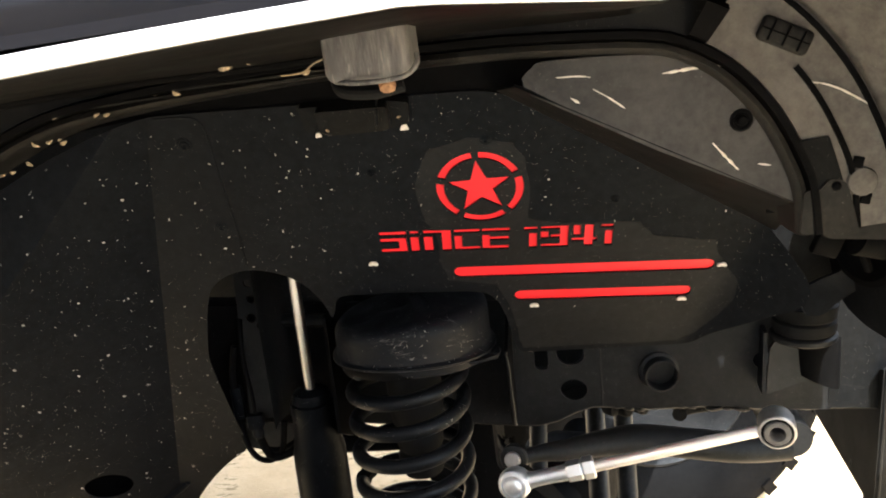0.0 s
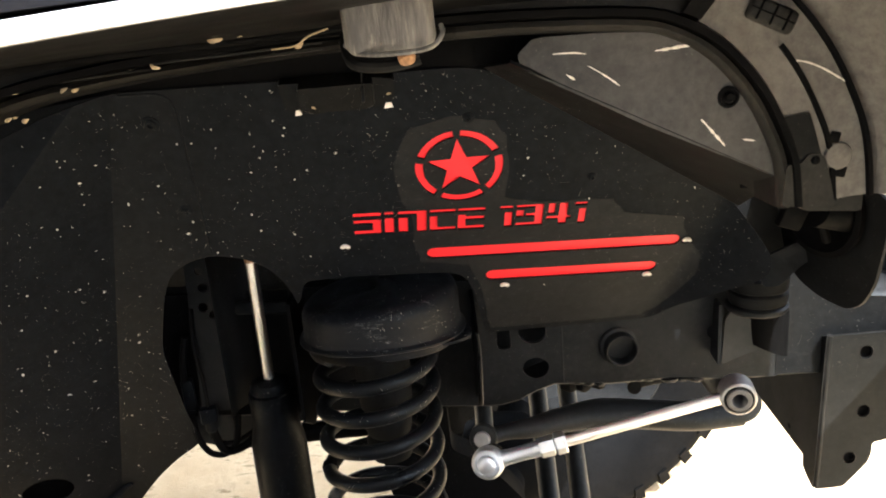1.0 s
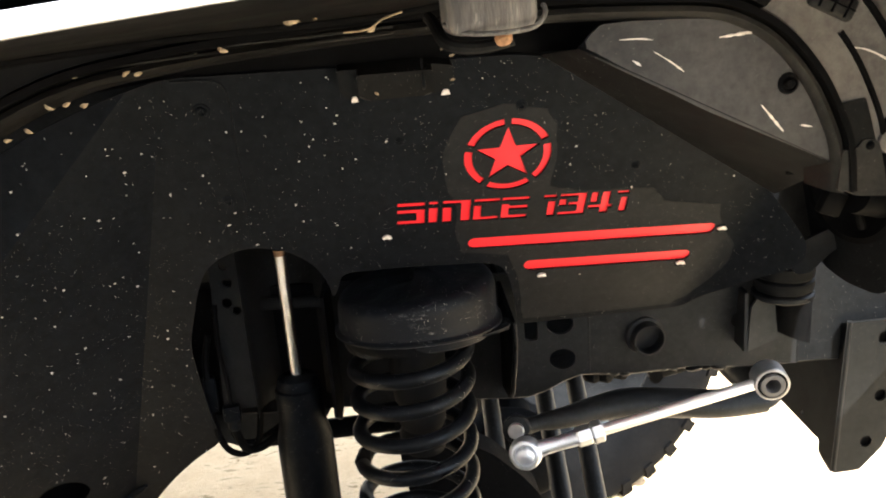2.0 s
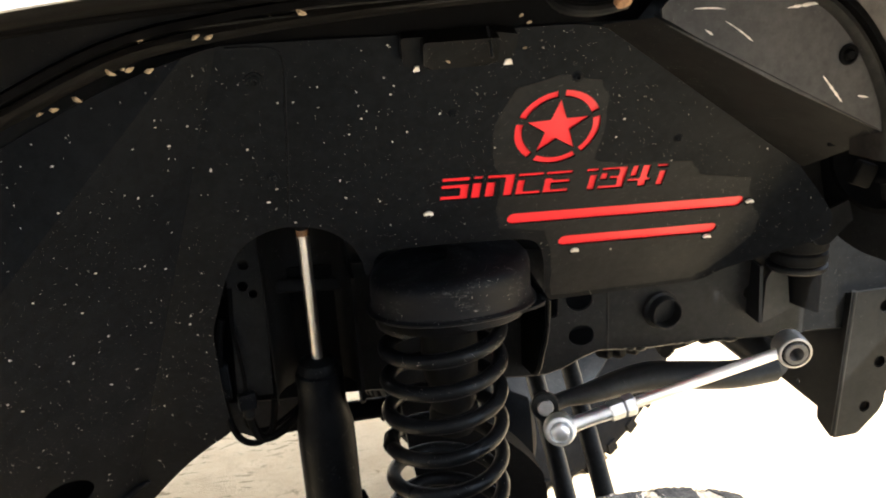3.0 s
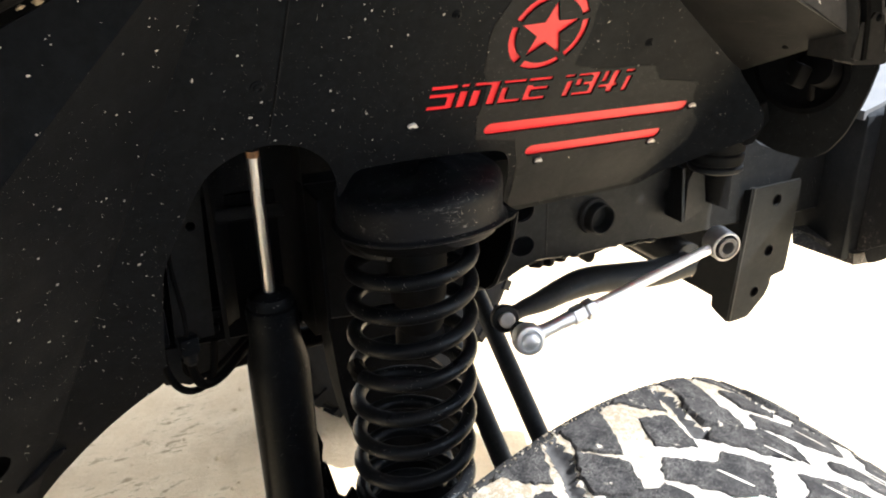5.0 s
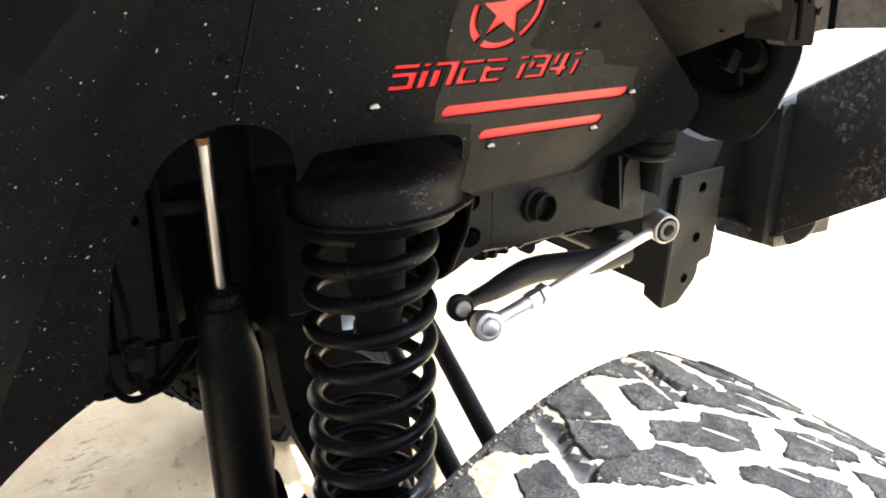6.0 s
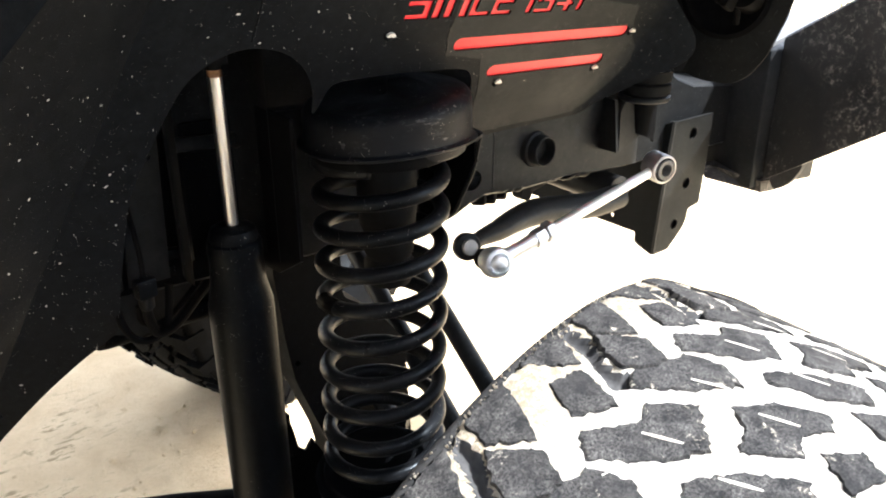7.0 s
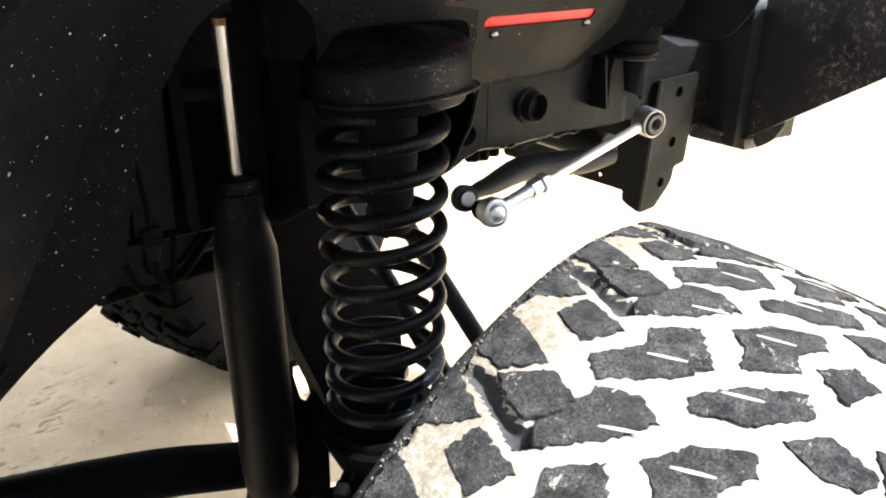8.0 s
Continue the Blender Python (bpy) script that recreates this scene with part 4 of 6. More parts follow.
    part("stub_pipe", bm, FRAME, rail)
    # spring tower side plate and the shock tower
    # both side plates carry the wheel arch's shade in their near-black colour
    bm = bmesh.new()
    sheet(bm, [(0.778, 0.96), (0.776, 0.93), (0.797, 0.890), (0.812, 0.862), (0.830, 0.846), (0.93, 0.826), (0.93, 0.98)], [], flat((-0.045, 0, 0), (0, 1, 0), (0, 0, 1), 0.004))
    part("spring_tower_plate", bm, AXLE_SHADE, rail)
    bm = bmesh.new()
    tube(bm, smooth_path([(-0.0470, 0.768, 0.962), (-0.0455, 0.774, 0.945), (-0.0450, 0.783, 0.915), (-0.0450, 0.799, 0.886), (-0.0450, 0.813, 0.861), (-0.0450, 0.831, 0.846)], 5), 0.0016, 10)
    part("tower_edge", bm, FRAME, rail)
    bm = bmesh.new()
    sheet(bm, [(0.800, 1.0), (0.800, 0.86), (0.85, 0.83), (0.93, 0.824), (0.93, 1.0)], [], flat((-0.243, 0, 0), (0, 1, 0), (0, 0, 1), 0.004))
    part("spring_tower_plate", bm, AXLE_SHADE, rail)
    bm = bmesh.new()
    rows = []
    for z in (0.845, 0.90, 0.96, 1.02, 1.085):
        row = []
        for k in range(13):
            a = math.pi * (-0.10 + 1.20 * k / 12)
            row.append(Vector((-0.292 + 0.047 * math.cos(a), 0.858 + 0.050 * math.sin(a), z)))
        rows.append(row)
    sweep(bm, rows)
    part("shock_tower", bm, TOWER, rail)
    bm = bmesh.new()
    box(bm, pose(-0.290, 0.895, 0.965, -20, 4, 0), 0.075, 0.010, 0.016, 0.004)
    part("tower_shelf", bm, TOWER, rail)
    bm = bmesh.new()
    sheet(bm, [(-0.44, 0.790), (-0.392, 0.775), (-0.375, 0.766), (-0.335, 0.774), (-0.315, 0.788), (-0.27, 0.798), (-0.25, 0.83), (-0.25, 0.93), (-0.44, 0.93)], [], lambda x, z, s: Vector((x, 0.922 + 0.003 * s, z)))
    part("tower_skirt", bm, FRAME, rail)
    bm = bmesh.new()
    sheet(bm, [(-0.385, 0.84), (-0.345, 0.84), (-0.335, 1.07), (-0.375, 1.05)], [circle(-0.358, 1.0, 0.006, 12), circle(-0.362, 0.975, 0.006, 12), circle(-0.352, 0.965, 0.005, 12), circle(-0.36, 1.02, 0.005, 12)],
          lambda a, b, s: Vector((a, 0.886 + 0.003 * s, b)))
    part("tower_flange", bm, FRAME, rail)
    return rail


def make_bracket():
    br = thing("bumper_bracket", (0.39, 0.83, 0.70), "satin black steel bracket with three bolt holes", "bracket")
    # face plate, nearly upright, bent back along its rear edge
    o, ux, uy = (0.3520, 0.8345, 0.691), (1, -0.14, 0), (0.0, -0.06, 1.0)
    edge = soften([(0.000, 0.000), (0.032, 0.004), (0.056, 0.037), (0.060, 0.050), (0.060, 0.066), (0.081, 0.072), (0.080, 0.140), (0.0765, 0.212), (0.000, 0.207)], 0.004)
    holes = [circle(0.042, 0.186, 0.0070, 16, 0.0088), circle(0.046, 0.109, 0.0070, 16, 0.0085), circle(0.036, 0.045, 0.0068, 16, 0.0082)]
    bm = bmesh.new()
    sheet(bm, edge, holes, flat(o, ux, uy, 0.004))
    part("face_plate", bm, BRACKET, br)
    bm = bmesh.new()
    sheet(bm, soften([(-0.002, 0.001), (0.022, 0.006), (0.034, 0.010), (0.036, 0.026), (0.30, 0.010), (0.30, 0.13), (0.060, 0.18), (-0.002, 0.207)], 0.002),
          [circle(0.088, 0.037, 0.0042, 12)], flat((0.3535, 0.8360, 0.692), (0.10, 1, 0), (0.0, -0.06, 1), 0.004))
    part("side_plate", bm, BRACKET, br)
    bm = bmesh.new()
    tube(bm, [(0.3535, 0.8360 - 0.06 * h, 0.692 + h) for h in (0.003, 0.05, 0.12, 0.207)], 0.0034, 12)
    part("fold", bm, BRACKET, br)
    bm = bmesh.new()
    sheet(bm, soften([(0.006, 0.012), (0.030, 0.012), (0.052, 0.038), (0.056, 0.074), (0.074, 0.078), (0.070, 0.205), (0.006, 0.20)], 0.004), [], flat((0.3525, 0.8405, 0.691), ux, uy, 0.003))
    part("backing", bm, GROOVE, br)
    bm = bmesh.new()
    box(bm, pose(0.405, 0.872, 0.83, 6, 0, -6), 0.046, 0.050, 0.12, 0.006)
    part("horn", bm, GROOVE, br)
    return br


def make_body_mount():
    mount = thing("body_mount", (0.30, 0.84, 0.90), "black body mount bracket with a round rubber bushing", "body mount")
    bm = bmesh.new()
    lathe(bm, [(0.026, 0.946), (0.030, 0.948), (0.0315, 0.955), (0.031, 0.960), (0.0285, 0.9625), (0.031, 0.965), (0.0315, 0.973), (0.032, 0.978), (0.020, 0.980)], (0.262, 0.806, 0.008), (0, 0, 1), 30)
    part("bushing", bm, RUBBER, mount, "black rubber bushing")
    bm = bmesh.new()
    lathe(bm, [(0.031, 0.938), (0.033, 0.940), (0.033, 0.944), (0.031, 0.946)], (0.262, 0.808, 0.008), (0, 0, 1), 30)
    part("seat_plate", bm, FRAME, mount)
    bm = bmesh.new()
    sheet(bm, soften([(0.0, 0.0), (0.006, 0.052), (0.018, 0.066), (0.05, 0.068), (0.068, 0.062), (0.074, 0.020), (0.040, 0.012)], 0.004), [circle(0.048, 0.050, 0.006, 12)],
          flat((0.226, 0.812, 0.880), (1, 0.08, 0), (0, 0.12, 1), 0.004))
    part("front_plate", bm, FRAME, mount)
    bm = bmesh.new()
    sheet(bm, [(0.0, 0.0), (0.072, -0.004), (0.072, 0.068), (0.010, 0.066)], [], flat((0.226, 0.812, 0.880), (0.12, 1, 0), (0.06, 0.05, 1), 0.004))
    part("side_plate", bm, FRAME, mount)
    bm = bmesh.new()
    rows = []
    for z in (0.886, 0.90, 0.92, 0.945):
        rows.append([Vector((0.283 + 0.022 * math.cos(a), 0.824 - 0.016 * math.sin(a), z + 0.004 - 0.010 * math.cos(a))) for a in (math.pi * k / 10 for k in range(11))])
    sweep(bm, rows)
    part("cover", bm, GROOVE, mount)
    return mount


def make_link():
    lo, hi = Vector((-0.0465, 0.7420, 0.8250)), Vector((0.2165, 0.7405, 0.8805))
    d = (hi - lo).normalized()
    link = thing("sway_bar_link", tuple(lo), "bright zinc-plated sway bar link with a round end eye", "sway bar link")
    face = Vector((-0.25, -0.93, 0.25)).normalized()
    bm = bmesh.new()
    tube(bm, [lo + d * 0.085, hi - d * 0.014], 0.0060, 20)
    part("rod", bm, ROD, link, "bright straight steel rod")
    bm = bmesh.new()
    ring = Vector((-0.20, -0.97, -0.02)).normalized()
    lathe(bm, [(0.0115, -0.012), (0.0165, -0.013), (0.0180, -0.0115), (0.0182, 0.0), (0.0180, 0.0115), (0.0168, 0.013), (0.0155, 0.0132), (0.0150, 0.010)], hi, ring, 30, None, False)
    eye = part("eye", bm, EYE_STEEL, link)
    bm = bmesh.new()
    lathe(bm, [(0.0152, -0.0125), (0.0152, 0.0118), (0.0140, 0.0128), (0.0128, 0.0126), (0.0124, 0.011)], hi, ring, 26, None, False)
    part("bushing", bm, RUBBER, eye, "black rubber bushing")
    bm = bmesh.new()
    lathe(bm, [(0.0126, -0.016), (0.0128, 0.0145), (0.0120, 0.0155), (0.0080, 0.0155), (0.0074, 0.0145), (0.0070, -0.012), (0.0005, -0.012)], hi, ring, 20, None, False)
    part("sleeve", bm, SLEEVE, eye, "dull grey steel sleeve")
    bm = bmesh.new()
    tube(bm, [lo + d * 0.012, lo + d * 0.022, lo + d * 0.040, lo + d * 0.050, lo + d * 0.056], [0.0095, 0.0080, 0.0078, 0.0084, 0.0084], 18)
    part("neck", bm, ZINC, link)
    for a, b, r in ((0.056, 0.072, 0.0108), (0.073, 0.085, 0.0118)):
        bm = bmesh.new()
        tube(bm, [lo + d * a, lo + d * (a + 0.0015), lo + d * (b - 0.0015), lo + d * b], [r * 0.9, r, r, r * 0.9], 6)
        part("nut", bm, ZINC, link, "hexagonal lock nut", 20)
    bm = bmesh.new()
    lathe(bm, [(0.011, -0.014), (0.0155, -0.011), (0.0174, -0.004), (0.0174, 0.003), (0.0165, 0.0070), (0.0148, 0.0095), (0.0120, 0.0105), (0.0112, 0.0092), (0.0100, 0.0092), (0.0095, 0.0108), (0.0075, 0.0128), (0.0040, 0.0138), (0.0005, 0.0140)], lo, face, 30)
    part("ball_joint", bm, ZINC, link)
    bm = bmesh.new()
    tube(bm, [lo - face * 0.010, lo - face * 0.020, lo - face * 0.030, lo - face * 0.034], [0.012, 0.0135, 0.012, 0.010], 20)
    part("boot", bm, RUBBER, link, "black rubber boot")
    return link


def make_sway_arm():
    arm = thing("sway_bar", (0.1, 0.84, 0.80), "black forged sway bar arm running below the chassis rail", "sway bar")
    bm = bmesh.new()
    path = smooth_path([(-0.040, 0.791, 0.827), (-0.02, 0.797, 0.828), (0.01, 0.805, 0.826), (0.05, 0.816, 0.8265), (0.093, 0.824, 0.8255), (0.15, 0.827, 0.8165), (0.204, 0.828, 0.809), (0.255, 0.832, 0.808)], 5)
    n = len(path)
    tube(bm, path, [0.0100 + 0.0098 * min(1, max(0.0, i / n - 0.12) / 0.42) for i in range(n)], 16, True, 0.85, (0, 0, 1))
    part("arm", bm, FRAME, arm)
    bm = bmesh.new()
    e, ax = Vector((-0.0475, 0.789, 0.8275)), Vector((-0.25, -0.93, 0.25)).normalized()
    lathe(bm, [(0.006, -0.0055), (0.0145, -0.0055), (0.0158, -0.004), (0.0158, 0.004), (0.0145, 0.0055), (0.006, 0.0055)], e, ax, 28)
    eye = part("end_eye", bm, FRAME, arm)
    bm = bmesh.new()
    lathe(bm, [(0.004, 0.0055), (0.0085, 0.0055), (0.009, 0.0065), (0.009, 0.0105), (0.0080, 0.0115), (0.004, 0.0115)], e, ax, 24)
    part("washer", bm, EYE_STEEL, eye, "bright zinc washer")
    bm = bmesh.new()
    lathe(bm, [(0.004, -0.0155), (0.0095, -0.0155), (0.0105, -0.014), (0.0105, -0.007), (0.0085, -0.0055)], e, ax, 6)
    part("nut", bm, FRAME, eye, "", 20)
    bm = bmesh.new()
    tube(bm, [(0.262, 0.835, 0.812), (0.262, 0.98, 0.812)], 0.022, 22)
    part("torsion_tube", bm, FRAME, arm)
    bm = bmesh.new()
    tube(bm, [(0.150, 0.90, 0.815), (0.152, 0.92, 0.812), (0.19, 0.93, 0.812), (0.215, 0.925, 0.822)], 0.009, 10)
    part("hose", bm, RUBBER, arm, "black hose end")
    for x, r in ((0.068, 0.0085), (0.085, 0.010), (0.104, 0.008)):
        bm = bmesh.new()
        lathe(bm, [(0.003, -0.010), (r * 0.8, -0.009), (r, -0.006), (r, 0.006), (r * 0.8, 0.009), (0.003, 0.010)], (x, 0.905, 0.824), (0.6, -0.8, 0.1), 12)
        part("hose_fitting", bm, RUBBER, arm)
    return arm


make_rail()
make_bracket()
make_body_mount()
make_link()
make_sway_arm()


# ---------------------------------------------------------------- bumper and headlight bucket
def make_bumper():
    bumper = thing("front_bumper", (0.55, 0.7, 0.80), "muddy black steel front bumper with an upswept wing", "bumper")
    out = Vector((-0.21, -0.81, 0.545)).normalized()
    a = Vector((0.484, 0.752, 0.806))
    up = Vector((0.035, 0.03, 1.0)).normalized()
    fwd = Vector((0.98, -0.21, 0.0)).normalized()
    tall = 0.205
    # inner wing: lower edge, upper edge, bent top flange
    bm = bmesh.new()
    rows = []
    for k in range(12):
        f = k / 11
        p = a + out * (0.62 * f)
        t = tall * (1 - 0.15 * f)
        rows.append([p + fwd * 0.16 + up * 0.05, p + fwd * 0.005, p, p + up * 0.004, p + up * (t - 0.004), p + up * t + fwd * 0.003, p + up * (t + 0.012) + fwd * 0.16, p + up * (t - 0.06) + fwd * 0.26, p + fwd * 0.20 + up * 0.05])
    sweep(bm, rows, True)
    part("wing", bm, BUMPER, bumper)
    # top face in a lighter, dusty tone that also holds the sky's glare
    bm = bmesh.new()
    sweep(bm, [[p + up * (tall * (1 - 0.15 * f) + 0.003) + fwd * 0.012, p + up * (tall * (1 - 0.15 * f) + 0.017) + fwd * 0.17, p + up * (tall * (1 - 0.15 * f) + 0.012) + fwd * 0.17, p + up * (tall * (1 - 0.15 * f) - 0.002) + fwd * 0.012]
               for f, p in ((k / 11, a + out * (0.62 * k / 11)) for k in range(12))], True)
    part("top_plate", bm, PLATE, bumper, "dusty top plate, coloured grey for sky glare")
    # centre box behind the wing, running across the vehicle
    across = Vector((0.21, 0.98, 0)).normalized()
    bm = bmesh.new()
    m = Matrix.Translation((0.565, 0.90, 0.892)) @ pose(0, 0, 0, 0, 0, -12)
    box(bm, m @ Matrix.Translation((0, 0, 0)), 0.13, 0.31, 0.204, 0.006)
    part("centre_box", bm, FRAME, bumper)
    bm = bmesh.new()
    tri = [a + Vector((-0.004, 0.0, -0.002)), a + Vector((0.0, 0.0, -0.020)), Vector((0.455, 0.830, 0.795)), Vector((0.462, 0.842, 0.815))]
    sweep(bm, [tri, [p + fwd * 0.03 for p in tri]], True)
    part("lower_lip", bm, BUMPER, bumper)
    bm = bmesh.new()
    sheet(bm, soften([(0.0, 0.004), (0.006, -0.020), (0.040, -0.018), (0.062, -0.006), (0.070, 0.004)], 0.010), [], flat(tuple(a + fwd * 0.012), tuple(out), (0.0, 0.3, 1.0), 0.006))
    part("skid_tab", bm, PLATE, bumper, "dusty lower tab")
    # deck sheet, its sunlit look put into the grey
    bm = bmesh.new()
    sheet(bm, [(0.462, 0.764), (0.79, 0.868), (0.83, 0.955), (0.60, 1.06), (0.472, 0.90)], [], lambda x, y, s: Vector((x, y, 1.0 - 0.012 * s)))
    part("deck", bm, DECK, bumper, "top deck coloured grey for the sun on it")
    return bumper


def make_bucket():
    bucket = thing("headlight_bucket", (0.30, 0.74, 0.95), "dark open headlight bucket behind the grille edge", "headlight bucket")
    # slanting shield from the panel tip down behind the body mount and up to the flare end
    bm = bmesh.new()
    edge = soften([(0.93, 1.13), (0.93, 1.03), (0.800, 1.008), (0.789, 0.985), (0.760, 0.974), (0.722, 0.972), (0.700, 0.985), (0.680, 1.012), (0.660, 1.058), (0.648, 1.098), (0.672, 1.112), (0.72, 1.13)], 0.010)
    sheet(bm, edge, [], lambda y, z, s: Vector((0.314 - (0.23 * (y - 0.716) + 0.2 * (z - 0.982)) / 0.95 + 0.003 * s, y, z)))
    part("shield", bm, TOWER, bucket)
    bm = bmesh.new()
    lathe(bm, [(0.050, -0.004), (0.052, 0.004), (0.046, 0.005), (0.040, -0.001), (0.030, -0.004), (0.012, -0.005), (0.0005, -0.005)], (0.283, 0.722, 1.082), (-0.93, -0.30, -0.1), 30, None, False)
    part("bowl", bm, GROOVE, bucket)
    bm = bmesh.new()
    box(bm, pose(0.277, 0.722, 1.078, 20, 30, 10), 0.014, 0.020, 0.016, 0.004)
    part("bulb_socket", bm, GROOVE, bucket)
    bm = bmesh.new()
    tube(bm, smooth_path([(0.274, 0.715, 1.085), (0.268, 0.70, 1.09), (0.274, 0.70, 1.072), (0.283, 0.705, 1.05)], 5), 0.004, 8)
    part("wire", bm, GROOVE, bucket)
    bm = bmesh.new()
    sheet(bm, soften([(0.19, 1.138), (0.262, 1.121), (0.262, 1.104), (0.215, 1.108), (0.20, 1.122)], 0.004), [], lambda x, z, s: Vector((x, 0.612 + 0.02 * s, z)))
    part("edge_strip", bm, PLASTIC, bucket)
    bm = bmesh.new()
    sheet(bm, [(0.17, 0.998), (0.322, 0.998), (0.322, 1.13), (0.17, 1.13)], [], lambda x, z, s: Vector((x, 0.80 + 0.003 * s, z)))
    part("inner_shield", bm, TOWER, bucket)
    bm = bmesh.new()
    sheet(bm, soften([(0.243, 1.012), (0.262, 1.022), (0.300, 1.036), (0.318, 1.040), (0.318, 1.022), (0.285, 1.004), (0.262, 0.990), (0.246, 0.990)], 0.005), [], lambda x, z, s: Vector((x, 0.768 - 0.6 * max(0.0, 1.012 - z) + 0.004 * s, z)))
    part("support_plate", bm, FRAME, bucket)
    bm = bmesh.new()
    tube(bm, [(0.262, 0.688, 1.088), (0.300, 0.700, 1.078)], [0.017, 0.019], 20)
    part("adjuster", bm, GROOVE, bucket)
    bm = bmesh.new()
    box(bm, pose(0.242, 0.690, 1.082, 10, 20, 10), 0.024, 0.010, 0.024, 0.003)
    part("adjuster_bracket", bm, GROOVE, bucket)
    return bucket


make_bumper()
make_bucket()


# ---------------------------------------------------------------- wheels
R_TYRE = 0.440
PERIODS = 20
PITCH = math.tau * R_TYRE / PERIODS


def crown(w, lift=0.0):
    """Tread radius across the width."""
    return R_TYRE - 0.012 * (abs(w) / 0.155) ** 2.6 + lift


def on_tyre(s, w, lift):
    a = s / R_TYRE
    r = crown(w, lift)
    return Vector((r * math.sin(a), -w, r * math.cos(a)))


def block(name, loop, height=0.0, sipe=None):
    """A tread block: outline (along, across), walls flaring down into the groove."""
    rng = random.Random(len(name) + int(1000 * abs(loop[0][0])))
    dense = []
    for a, b in zip(loop, loop[1:] + loop[:1]):
        n = max(1, int(math.hypot(b[0] - a[0], b[1] - a[1]) / 0.0032))
        dense += [(a[0] + (b[0] - a[0]) * k / n + rng.uniform(-.0013, .0013), a[1] + (b[1] - a[1]) * k / n + rng.uniform(-.0017, .0017)) for k in range(n)]
    if area_sign(dense) < 0:
        dense.reverse()
    cx, cy = sum(p[0] for p in dense) / len(dense), sum(p[1] for p in dense) / len(dense)
    grow = lambda p, k: (cx + (p[0] - cx) * k, cy + (p[1] - cy) * k)
    bm = bmesh.new()
    low = [bm.verts.new(on_tyre(*grow(p, 1.03), -0.015)) for p in dense]
    mid = [bm.verts.new(on_tyre(*grow(p, 1.00), -0.002 + height)) for p in dense]
    top = [bm.verts.new(on_tyre(*grow(p, 0.95), height)) for p in dense]
    hub = [bm.verts.new(on_tyre(*grow(p, 0.45), height + 0.0004)) for p in dense]
    n = len(dense)
    for a, b in ((low, mid), (mid, top), (top, hub)):
        for j in range(n):
            bm.faces.new((a[j], a[(j + 1) % n], b[(j + 1) % n], b[j]))
    bm.faces.new(hub)
    me_ob = link_mesh(name, bm, TREAD, 30)
    return me_ob


